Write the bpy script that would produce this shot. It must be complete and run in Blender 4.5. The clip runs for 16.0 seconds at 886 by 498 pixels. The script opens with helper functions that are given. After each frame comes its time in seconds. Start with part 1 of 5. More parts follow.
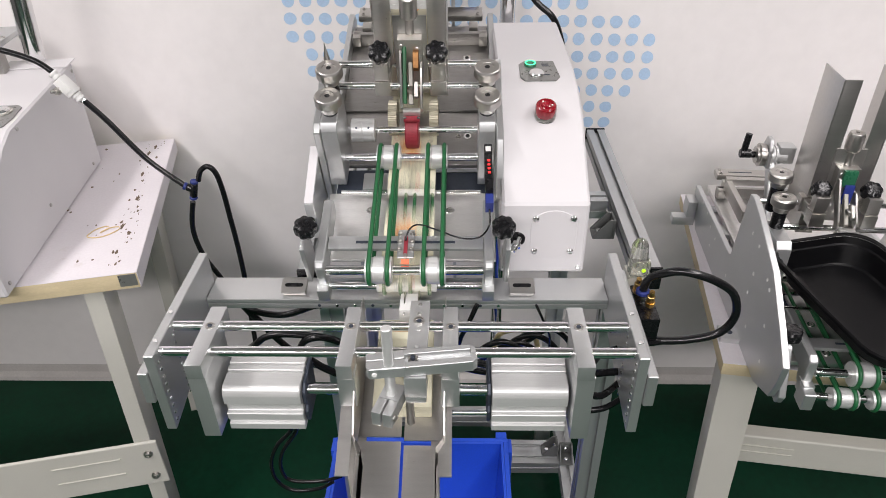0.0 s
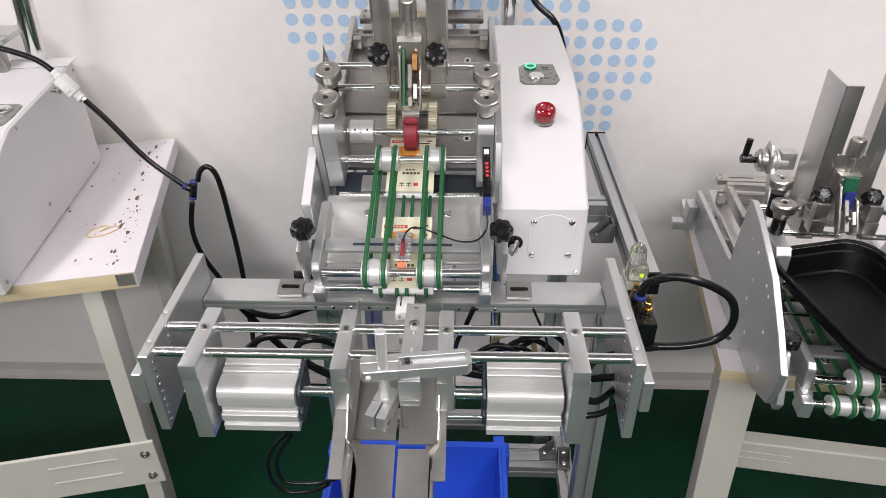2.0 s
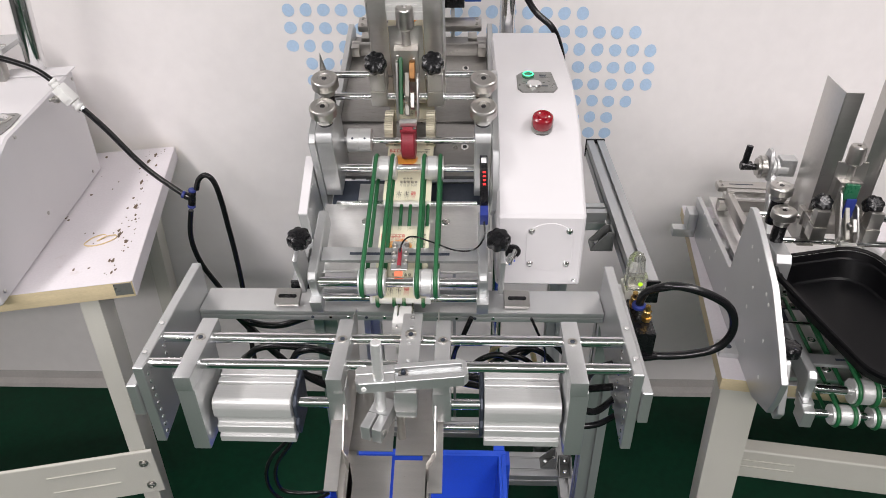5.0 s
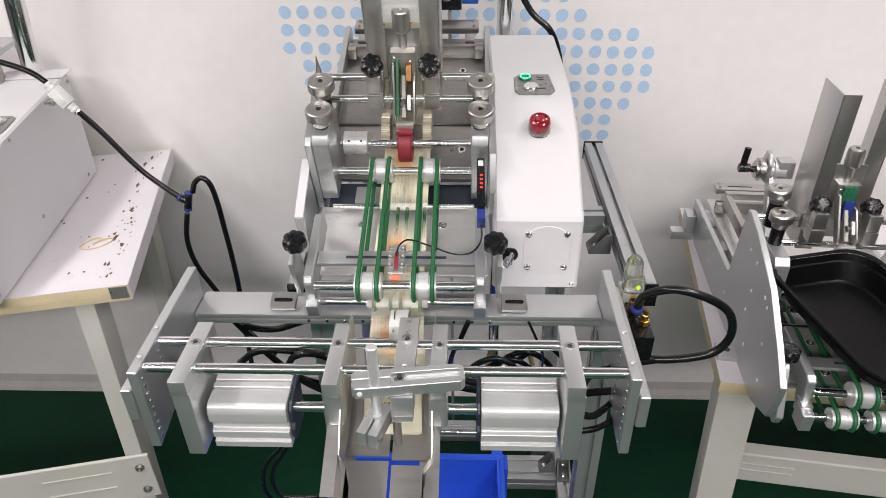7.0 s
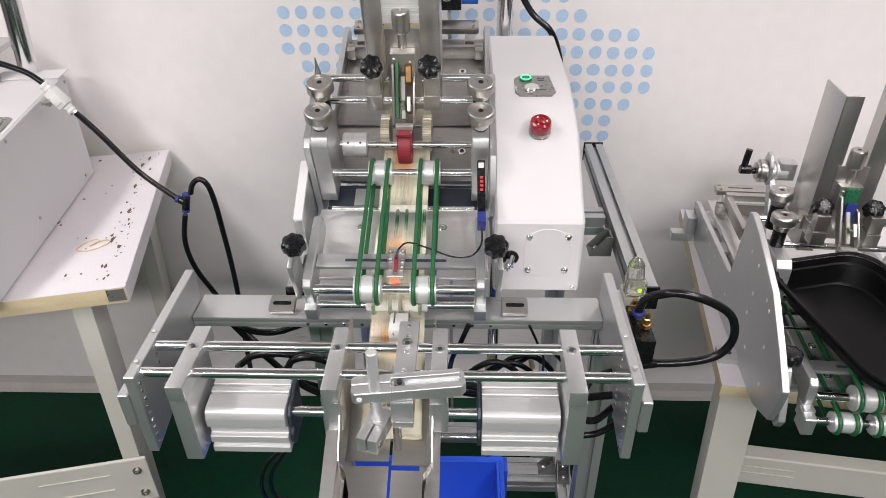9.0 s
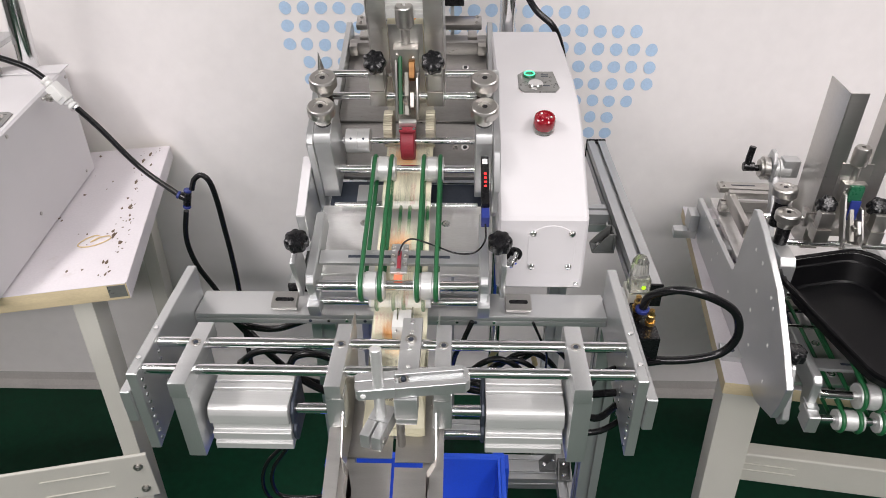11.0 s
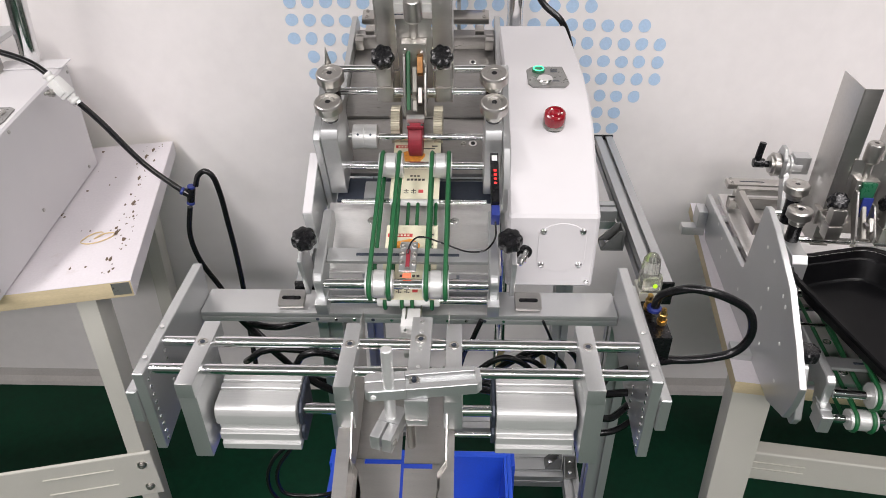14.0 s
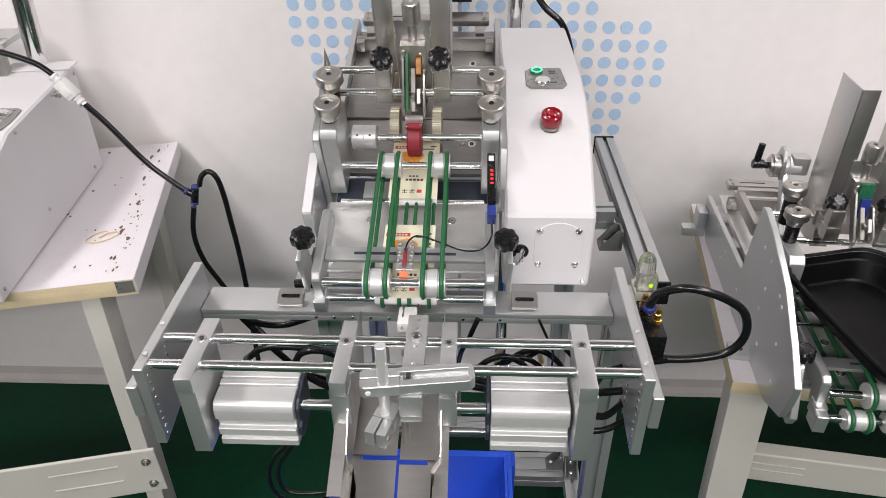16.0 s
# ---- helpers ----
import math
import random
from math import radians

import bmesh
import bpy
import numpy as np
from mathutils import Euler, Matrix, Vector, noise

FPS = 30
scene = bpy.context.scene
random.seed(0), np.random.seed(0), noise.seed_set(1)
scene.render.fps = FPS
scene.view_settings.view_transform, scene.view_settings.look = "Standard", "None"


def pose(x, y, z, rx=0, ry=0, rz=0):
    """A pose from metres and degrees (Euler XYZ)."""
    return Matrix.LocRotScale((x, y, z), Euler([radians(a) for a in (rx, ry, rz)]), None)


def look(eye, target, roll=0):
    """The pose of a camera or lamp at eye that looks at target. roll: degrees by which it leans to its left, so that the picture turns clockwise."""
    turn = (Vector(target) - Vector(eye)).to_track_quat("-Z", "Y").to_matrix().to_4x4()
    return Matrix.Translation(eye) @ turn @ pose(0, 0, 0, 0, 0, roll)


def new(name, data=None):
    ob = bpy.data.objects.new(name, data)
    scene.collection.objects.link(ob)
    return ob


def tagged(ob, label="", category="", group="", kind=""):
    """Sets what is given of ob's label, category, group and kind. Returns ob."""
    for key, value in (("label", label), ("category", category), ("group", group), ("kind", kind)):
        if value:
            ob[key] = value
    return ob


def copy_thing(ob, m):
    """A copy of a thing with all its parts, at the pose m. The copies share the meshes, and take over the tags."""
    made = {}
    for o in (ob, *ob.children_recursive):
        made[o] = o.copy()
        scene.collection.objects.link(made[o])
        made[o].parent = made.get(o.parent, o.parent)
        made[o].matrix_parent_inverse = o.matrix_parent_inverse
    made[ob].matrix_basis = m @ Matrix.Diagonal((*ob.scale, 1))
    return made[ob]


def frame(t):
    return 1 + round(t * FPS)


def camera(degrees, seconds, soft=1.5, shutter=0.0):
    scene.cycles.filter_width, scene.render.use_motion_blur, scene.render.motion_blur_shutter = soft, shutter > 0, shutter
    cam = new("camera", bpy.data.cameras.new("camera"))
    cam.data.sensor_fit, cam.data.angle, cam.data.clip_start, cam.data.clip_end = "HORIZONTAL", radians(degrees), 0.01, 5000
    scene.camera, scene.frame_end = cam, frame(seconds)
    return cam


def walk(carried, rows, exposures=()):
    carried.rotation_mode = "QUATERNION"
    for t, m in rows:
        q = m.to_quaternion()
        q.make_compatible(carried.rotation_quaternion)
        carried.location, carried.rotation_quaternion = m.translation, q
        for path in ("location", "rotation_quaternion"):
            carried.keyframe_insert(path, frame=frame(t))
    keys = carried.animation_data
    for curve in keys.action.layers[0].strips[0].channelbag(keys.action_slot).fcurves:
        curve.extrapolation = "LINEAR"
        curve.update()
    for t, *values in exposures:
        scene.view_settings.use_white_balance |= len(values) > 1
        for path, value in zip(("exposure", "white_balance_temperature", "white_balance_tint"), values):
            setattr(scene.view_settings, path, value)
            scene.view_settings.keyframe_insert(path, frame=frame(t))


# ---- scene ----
cam = camera(66.0, 16.0, 0.5, 0.6)
PATH = [
    (0, (0.092, -0.704, 1.596), (0.039, 0.952, 0.476), -1.0),
    (0.5, (0.092, -0.7, 1.599), (0.037, 0.956, 0.479), -0.9),
    (1, (0.092, -0.697, 1.595), (0.034, 0.96, 0.476), -0.8),
    (1.5, (0.096, -0.696, 1.594), (0.037, 0.961, 0.477), -0.7),
    (2, (0.101, -0.7, 1.595), (0.039, 0.959, 0.48), -0.6),
    (2.5, (0.101, -0.7, 1.595), (0.036, 0.96, 0.481), -0.6),
    (3, (0.098, -0.698, 1.597), (0.03, 0.964, 0.486), -0.6),
    (3.5, (0.099, -0.697, 1.598), (0.029, 0.966, 0.49), -0.7),
    (4, (0.103, -0.696, 1.597), (0.031, 0.969, 0.49), -0.8),
    (6.5, (0.112, -0.687, 1.598), (0.044, 0.983, 0.5), -1.0),
    (7, (0.112, -0.686, 1.596), (0.045, 0.984, 0.498), -0.9),
    (7.5, (0.112, -0.684, 1.595), (0.046, 0.986, 0.496), -1.0),
    (8, (0.11, -0.682, 1.595), (0.046, 0.987, 0.494), -0.9),
    (8.5, (0.11, -0.679, 1.594), (0.047, 0.99, 0.494), -0.9),
    (9, (0.109, -0.676, 1.596), (0.047, 0.993, 0.496), -0.8),
    (11.5, (0.101, -0.672, 1.592), (0.042, 0.992, 0.484), -0.6),
    (12, (0.1, -0.664, 1.593), (0.043, 0.999, 0.483), -0.6),
    (12.5, (0.099, -0.659, 1.593), (0.043, 1.002, 0.48), -0.5),
    (13, (0.093, -0.659, 1.591), (0.037, 1.001, 0.478), -0.5),
    (13.5, (0.092, -0.66, 1.589), (0.034, 0.999, 0.473), -0.5),
    (14, (0.089, -0.66, 1.589), (0.029, 0.996, 0.47), -0.6),
    (14.5, (0.09, -0.661, 1.588), (0.025, 0.995, 0.469), -0.6),
    (15, (0.093, -0.669, 1.59), (0.024, 0.988, 0.472), -0.7),
    (15.5, (0.101, -0.674, 1.591), (0.023, 0.985, 0.476), -0.8),
    (16, (0.106, -0.671, 1.591), (0.022, 0.989, 0.477), -0.9),
]
walk(cam, [(t, look(eye, target, roll)) for t, eye, target, roll in PATH])

# ---------- world, lamps, exposure ----------
FLOOR = -0.040
WALL = 0.95
world = bpy.data.worlds.new("room_world")
scene.world = world
world.use_nodes = True
world.node_tree.nodes["Background"].inputs[0].default_value = (0.9, 0.95, 1.0, 1)
world.node_tree.nodes["Background"].inputs[1].default_value = 0.01
scene.view_settings.exposure = 0.0


def tube_lamp(x, y, z, sx, sy, watts):
    data = bpy.data.lights.new("ceiling_lamp", "AREA")
    data.shape, data.size, data.size_y, data.energy = "RECTANGLE", sx, sy, watts
    data.color = (1.0, 0.945, 0.95)
    new("ceiling_lamp", data).matrix_world = pose(x, y, z)


tube_lamp(-1.35, -0.75, 2.66, 0.25, 2.4, 46)
tube_lamp(1.35, -0.75, 2.66, 0.25, 2.4, 46)
tube_lamp(0.0, -2.4, 2.66, 2.4, 0.25, 124)


# ---------- materials ----------
def material(name, color, rough=0.5, metal=0.0, vary=0.08, scale=30.0, bump=0.0, bump_scale=200.0, stretch=(1, 1, 1), coat=0.0, spec=0.5, vary_rough=0.08):
    m = bpy.data.materials.new(name)
    m.use_nodes = True
    nt = m.node_tree
    b = nt.nodes["Principled BSDF"]
    b.inputs["Metallic"].default_value = metal
    b.inputs["Coat Weight"].default_value = coat
    b.inputs["Specular IOR Level"].default_value = spec
    tc = nt.nodes.new("ShaderNodeTexCoord")
    mp = nt.nodes.new("ShaderNodeMapping")
    mp.inputs["Scale"].default_value = stretch
    nt.links.new(tc.outputs["Object"], mp.inputs[0])
    n = nt.nodes.new("ShaderNodeTexNoise")
    n.inputs["Scale"].default_value, n.inputs["Detail"].default_value = scale, 6
    nt.links.new(mp.outputs[0], n.inputs["Vector"])
    fine = nt.nodes.new("ShaderNodeTexNoise")
    fine.inputs["Scale"].default_value, fine.inputs["Detail"].default_value = bump_scale, 3
    nt.links.new(mp.outputs[0], fine.inputs["Vector"])
    mix = nt.nodes.new("ShaderNodeMath")
    mix.operation = "MULTIPLY_ADD"
    mix.inputs[1].default_value = 0.5
    nt.links.new(fine.outputs[0], mix.inputs[0])
    half = nt.nodes.new("ShaderNodeMath")
    half.operation = "MULTIPLY"
    half.inputs[1].default_value = 0.5
    nt.links.new(n.outputs[0], half.inputs[0])
    nt.links.new(half.outputs[0], mix.inputs[2])
    ramp = nt.nodes.new("ShaderNodeValToRGB")
    lo, hi = (tuple(max(0.0, min(1.0, c * k)) for c in color) for k in (1 - vary, 1 + vary))
    ramp.color_ramp.elements[0].position, ramp.color_ramp.elements[1].position = 0.32, 0.68
    ramp.color_ramp.elements[0].color, ramp.color_ramp.elements[1].color = (*lo, 1), (*hi, 1)
    nt.links.new(mix.outputs[0], ramp.inputs[0])
    nt.links.new(ramp.outputs[0], b.inputs["Base Color"])
    rr = nt.nodes.new("ShaderNodeMapRange")
    rr.inputs["From Min"].default_value, rr.inputs["From Max"].default_value = 0.3, 0.7
    rr.inputs["To Min"].default_value, rr.inputs["To Max"].default_value = max(0.02, rough - vary_rough), min(1, rough + vary_rough)
    nt.links.new(mix.outputs[0], rr.inputs["Value"])
    nt.links.new(rr.outputs[0], b.inputs["Roughness"])
    if bump:
        bp = nt.nodes.new("ShaderNodeBump")
        bp.inputs["Strength"].default_value, bp.inputs["Distance"].default_value = bump, 0.0006
        nt.links.new(fine.outputs[0], bp.inputs["Height"])
        nt.links.new(bp.outputs[0], b.inputs["Normal"])
    return m


def glowing(name, color, strength):
    m = bpy.data.materials.new(name)
    m.use_nodes = True
    b = m.node_tree.nodes["Principled BSDF"]
    b.inputs["Base Color"].default_value = (*[c * 0.5 for c in color], 1)
    b.inputs["Emission Color"].default_value = (*color, 1)
    b.inputs["Emission Strength"].default_value = strength
    return m


def clear(name, color, rough=0.08):
    m = bpy.data.materials.new(name)
    m.use_nodes = True
    b = m.node_tree.nodes["Principled BSDF"]
    b.inputs["Base Color"].default_value = (*color, 1)
    b.inputs["Transmission Weight"].default_value = 0.9
    b.inputs["Roughness"].default_value = rough
    return m


def stained(name):
    """White laminate with rust-brown drips and ink specks."""
    m = material(name, (0.70, 0.665, 0.69), 0.45, 0, 0.05, 9, 0.05)
    nt = m.node_tree
    b = nt.nodes["Principled BSDF"]
    base = b.inputs["Base Color"].links[0].from_socket
    tc = nt.nodes.new("ShaderNodeTexCoord")
    n = nt.nodes.new("ShaderNodeTexNoise")
    n.inputs["Scale"].default_value, n.inputs["Detail"].default_value, n.inputs["Roughness"].default_value = 7, 8, 0.65
    nt.links.new(tc.outputs["Object"], n.inputs["Vector"])
    r = nt.nodes.new("ShaderNodeValToRGB")
    r.color_ramp.elements[0].position, r.color_ramp.elements[1].position = 0.60, 0.78
    r.color_ramp.elements[0].color, r.color_ramp.elements[1].color = (0, 0, 0, 1), (0.8, 0.8, 0.8, 1)
    nt.links.new(n.outputs[0], r.inputs[0])
    mx = nt.nodes.new("ShaderNodeMix")
    mx.data_type = "RGBA"
    mx.inputs["B"].default_value = (0.42, 0.34, 0.27, 1)
    nt.links.new(r.outputs[0], mx.inputs["Factor"])
    nt.links.new(base, mx.inputs["A"])
    nt.links.new(mx.outputs["Result"], b.inputs["Base Color"])
    return m


def plywood(name):
    return material(name, (0.62, 0.52, 0.33), 0.6, 0, 0.12, 12, 0.1, 120, (1, 1, 8))


ALU = material("anodised_aluminium", (0.56, 0.57, 0.57), 0.36, 0.82, 0.05, 14, 0.06, 500, vary_rough=0.05)
ALU_DARK = material("dull_aluminium", (0.50, 0.51, 0.512), 0.40, 0.78, 0.06, 14, 0.05, 500)
BRUSHED = material("brushed_stainless", (0.54, 0.525, 0.505), 0.32, 0.95, 0.06, 18, 0.05, 260, (1, 8, 8), vary_rough=0.05)
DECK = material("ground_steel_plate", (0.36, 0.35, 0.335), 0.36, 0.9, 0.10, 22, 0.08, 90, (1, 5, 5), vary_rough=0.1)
CHROME = material("ground_chrome", (0.80, 0.80, 0.80), 0.13, 1.0, 0.02, 12, 0, vary_rough=0.012)
STEEL = material("machined_steel", (0.50, 0.485, 0.46), 0.36, 1.0, 0.03, 60, 0.0, 400, vary_rough=0.01)
EXTRUDED = material("extruded_aluminium", (0.64, 0.645, 0.635), 0.42, 0.55, 0.06, 30, 0.05, 300, (1, 20, 20))
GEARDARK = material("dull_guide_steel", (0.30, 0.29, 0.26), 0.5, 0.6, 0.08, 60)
# ground steel lightened; on the front bed this stands for reflected lamp light
DECKLIGHT = material("lightened_ground_plate", (0.74, 0.73, 0.715), 0.40, 0.85, 0.07, 18, 0.06, 120, (1, 5, 5), vary_rough=0.08)
CASTGREY = material("cast_grey_metal", (0.16, 0.165, 0.16), 0.5, 0.5, 0.1, 60)
BRASSY = material("brass_tinted_steel", (0.24, 0.12, 0.045), 0.35, 0.8, 0.35, 60)
DARKGREEN = material("dark_green_cap", (0.02, 0.12, 0.06), 0.3, 0, 0.1, 60)
WHITE = material("white_powder_coat", (0.63, 0.615, 0.625), 0.46, 0, 0.02, 12, 0.10, 900, vary_rough=0.04, spec=0.25)
OFFWHITE = material("off_white_painted_steel", (0.55, 0.54, 0.485), 0.42, 0, 0.05, 9, 0.08, 600)
NYLON = material("white_nylon", (0.75, 0.75, 0.73), 0.45, 0, 0.03, 30)
BLACK = material("black_plastic", (0.006, 0.006, 0.007), 0.27, 0, 0.2, 60, spec=0.4)
RUBBER = material("black_rubber_hose", (0.006, 0.006, 0.007), 0.24, 0, 0.2, 20, spec=0.45, vary_rough=0.02)
TRAYM = material("black_tray_plastic", (0.005, 0.005, 0.006), 0.36, 0, 0.25, 40, 0.12, 250, spec=0.3)
DARK = material("dark_blue_grey_steel", (0.045, 0.055, 0.075), 0.45, 0.4, 0.15, 20)
GREEN = material("green_urethane_belt", (0.012, 0.105, 0.035), 0.42, 0, 0.12, 80)
RED = material("red_rubber_wheel", (0.23, 0.018, 0.03), 0.55, 0, 0.12, 60, 0.1, 300)
REDCAP = material("red_mushroom_cap", (0.24, 0.004, 0.012), 0.2, 0, 0.1, 40, coat=0.4)
BLUEP = material("blue_fitting_plastic", (0.02, 0.035, 0.20), 0.4, 0, 0.1, 60)
BLUEBIN = material("blue_bin_plastic", (0.020, 0.085, 0.62), 0.42, 0, 0.10, 10, 0.08, 300)
BRASS = material("brass", (0.62, 0.40, 0.14), 0.3, 1.0, 0.1, 60)
GEARM = material("yellowed_toothed_roller", (0.52, 0.49, 0.38), 0.45, 0.4, 0.1, 60)
CREAM = material("cream_card", (0.72, 0.69, 0.52), 0.5, 0, 0.03, 25)
CARDRED = material("red_print", (0.52, 0.06, 0.06), 0.5, 0, 0.1, 90)
CARDORANGE = material("orange_print", (0.78, 0.33, 0.06), 0.5, 0, 0.25, 160)
CARDINK = material("dark_print", (0.05, 0.045, 0.04), 0.5, 0, 0.2, 90)
WALLM = material("off_white_wall_film", (0.84, 0.812, 0.80), 0.42, 0, 0.03, 1.6, 0.05, 30)
# for the unseen walls; grey chosen so that the metal reflects dark
FARWALL = material("grey_unseen_wall", (0.17, 0.17, 0.165), 0.7, 0, 0.1, 2)
CEILM = material("white_ceiling", (0.55, 0.55, 0.55), 0.8, 0, 0.03, 4)
DOTM = material("pale_blue_print", (0.45, 0.61, 0.80), 0.5, 0, 0.09, 5)
FLOORM = material("green_epoxy_floor", (0.0013, 0.030, 0.0135), 0.40, 0, 0.25, 5, 0.05, 60, spec=0.16)
SKIRT = material("grey_skirting", (0.46, 0.44, 0.42), 0.6, 0, 0.1, 12)
LAMINATE = stained("stained_white_laminate")
PLY = plywood("plywood_edge")
STAIN = material("brown_rust_stain", (0.13, 0.09, 0.06), 0.7, 0, 0.3, 120)
ELASTIC = material("tan_rubber_band", (0.62, 0.48, 0.26), 0.5, 0, 0.1, 80)
PANELM = material("grey_label_panel", (0.24, 0.24, 0.23), 0.32, 0.5, 0.06, 50)
SMOKED = clear("clear_plastic", (0.82, 0.82, 0.77))
GLOWGREEN = glowing("green_lamp", (0.10, 1.0, 0.45), 1.3)
GLOWRED = glowing("red_lamp", (1.0, 0.03, 0.03), 1.6)
GLOWSPOT = glowing("red_sensor_glow", (1.0, 0.20, 0.10), 0.7)
GLOWYEL = glowing("yellow_green_lamp", (0.6, 1.0, 0.02), 0.8)


# ---------- mesh tools ----------
SPACE = {}
ROUND = set()
KEEP = []


def thing(name, m, label, category, group=""):
    """An Empty that carries a thing; its parts are built in its own space."""
    if not isinstance(m, Matrix):
        m = Matrix.Translation(m)
    ob = new(name)
    ob.empty_display_size = 0.05
    ob.matrix_world = m
    SPACE[ob] = m
    return tagged(ob, label, category, group)


def part(name, bm, mat, parent=None, label="", smooth=True, inworld=False):
    if inworld and parent:
        bmesh.ops.transform(bm, matrix=SPACE[parent].inverted(), verts=bm.verts)
    bmesh.ops.recalc_face_normals(bm, faces=bm.faces)
    key = id(bm)
    me = bpy.data.meshes.new(name)
    bm.to_mesh(me)
    bm.free()
    for m in mat if isinstance(mat, (list, tuple)) else [mat]:
        me.materials.append(m)
    if smooth:
        me.shade_smooth()
        me.set_sharp_from_angle(angle=radians(65 if key in ROUND else 21))
    ob = new(name, me)
    if parent:
        ob.parent = parent
        SPACE[ob] = SPACE[parent]
    else:
        SPACE[ob] = Matrix()
    return tagged(ob, label)


def B(*specs, bevel=0.0015):
    """One bmesh of bevelled boxes, each (x0, x1, y0, y1, z0, z1)."""
    bm = bmesh.new()
    for s in specs:
        box(bm, *s[:6], bevel=s[6] if len(s) > 6 else bevel)
    return bm


def box(bm, x0, x1, y0, y1, z0, z1, bevel=0.0015, mat=0):
    m = Matrix.Translation(((x0 + x1) / 2, (y0 + y1) / 2, (z0 + z1) / 2)) @ Matrix.Diagonal((abs(x1 - x0), abs(y1 - y0), abs(z1 - z0), 1))
    tmp = bmesh.new()
    bmesh.ops.create_cube(tmp, size=1, matrix=m)
    bevel = min(bevel, 0.45 * min(abs(x1 - x0), abs(y1 - y0), abs(z1 - z0)))
    if bevel > 0:
        bmesh.ops.bevel(tmp, geom=tmp.edges[:], offset=bevel, segments=2, affect="EDGES", profile=0.6)
    merge(bm, tmp, mat)
    return bm


def merge(bm, tmp, mat=0):
    tmp.verts.index_update()
    vs = [bm.verts.new(v.co) for v in tmp.verts]
    for f in tmp.faces:
        nf = bm.faces.new([vs[v.index] for v in f.verts])
        nf.material_index = mat
    tmp.free()


def prism(bm, poly, axis, a, b, bevel=0.0012, mat=0):
    """A polygon in the plane across axis ('x': y, z; 'y': x, z; 'z': x, y), from a to b."""
    tmp = bmesh.new()
    put = {"x": lambda p, d: (d, p[0], p[1]), "y": lambda p, d: (p[0], d, p[1]), "z": lambda p, d: (p[0], p[1], d)}[axis]
    va = [tmp.verts.new(put(p, a)) for p in poly]
    vb = [tmp.verts.new(put(p, b)) for p in poly]
    n = len(poly)
    tmp.faces.new(va)
    tmp.faces.new(vb[::-1])
    for i in range(n):
        tmp.faces.new((va[i], vb[i], vb[(i + 1) % n], va[(i + 1) % n]))
    bmesh.ops.recalc_face_normals(tmp, faces=tmp.faces)
    if bevel > 0:
        bmesh.ops.bevel(tmp, geom=tmp.edges[:], offset=bevel, segments=1, affect="EDGES")
    merge(bm, tmp, mat)
    return bm


def P(poly, axis, a, b, bevel=0.0012):
    return prism(bmesh.new(), poly, axis, a, b, bevel)


def lathe(bm, p0, p1, profile, seg=24, mat=0):
    """Turns (distance along p0 to p1 in metres, radius) pairs about the axis p0-p1."""
    p0, p1 = Vector(p0), Vector(p1)
    q = (p1 - p0).normalized().to_track_quat("Z", "Y")
    rings = []
    for d, r in profile:
        rings.append([bm.verts.new(p0 + q @ Vector((r * math.cos(2 * math.pi * i / seg), r * math.sin(2 * math.pi * i / seg), d))) for i in range(seg)])
    for a, b in zip(rings, rings[1:]):
        for i in range(seg):
            bm.faces.new((a[i], a[(i + 1) % seg], b[(i + 1) % seg], b[i])).material_index = mat
    bm.faces.new(rings[0][::-1]).material_index = mat
    bm.faces.new(rings[-1]).material_index = mat
    return bm


def rod(bm, p0, p1, r, seg=20, cham=0.0012, mat=0):
    n = (Vector(p1) - Vector(p0)).length
    c = min(cham, n / 3, r / 2)
    return lathe(bm, p0, p1, [(0, r - c), (c, r), (n - c, r), (n, r - c)], seg, mat)


def R(p0, p1, r, seg=20, cham=0.0012):
    return rod(bmesh.new(), p0, p1, r, seg, cham)


def sweep(points, r, seg=10, steps=8, closed=False):
    """A round hose through the points."""
    pts = [Vector(p) for p in points]
    n = len(pts)
    line = []
    spans = n if closed else n - 1
    for i in range(spans):
        p = [pts[(i + k) % n] if closed else pts[max(0, min(n - 1, i + k))] for k in (-1, 0, 1, 2)]
        for s in range(steps):
            u = s / steps
            line.append(0.5 * (2 * p[1] + (p[2] - p[0]) * u + (2 * p[0] - 5 * p[1] + 4 * p[2] - p[3]) * u * u + (3 * p[1] - p[0] - 3 * p[2] + p[3]) * u ** 3))
    if not closed:
        line.append(pts[-1])
    bm = bmesh.new()
    ROUND.add(id(bm))
    KEEP.append(bm)
    rings = []
    side = None
    m = len(line)
    for i, c in enumerate(line):
        d = (line[(i + 1) % m] - line[i - 1]) if closed else (line[min(m - 1, i + 1)] - line[max(0, i - 1)])
        d.normalize()
        side = d.orthogonal() if side is None else (side - d * side.dot(d))
        side.normalize()
        up = d.cross(side)
        rings.append([bm.verts.new(c + r * (math.cos(2 * math.pi * k / seg) * side + math.sin(2 * math.pi * k / seg) * up)) for k in range(seg)])
    pairs = list(zip(rings, rings[1:])) + ([(rings[-1], rings[0])] if closed else [])
    for a, b in pairs:
        for k in range(seg):
            bm.faces.new((a[k], a[(k + 1) % seg], b[(k + 1) % seg], b[k]))
    if not closed:
        bm.faces.new(rings[0][::-1])
        bm.faces.new(rings[-1])
    return bm


def screw(parent, c, d, r=0.005, name="screw"):
    """A socket head screw at c whose head looks along d."""
    c, d = Vector(c), Vector(d).normalized()
    bm = lathe(bmesh.new(), c - d * 0.002, c + d * 0.004, [(0, r), (0.003, r), (0.0045, r * 0.9), (0.0046, r * 0.55), (0.0022, r * 0.5)], 16)
    return part(name, bm, STEEL, parent)


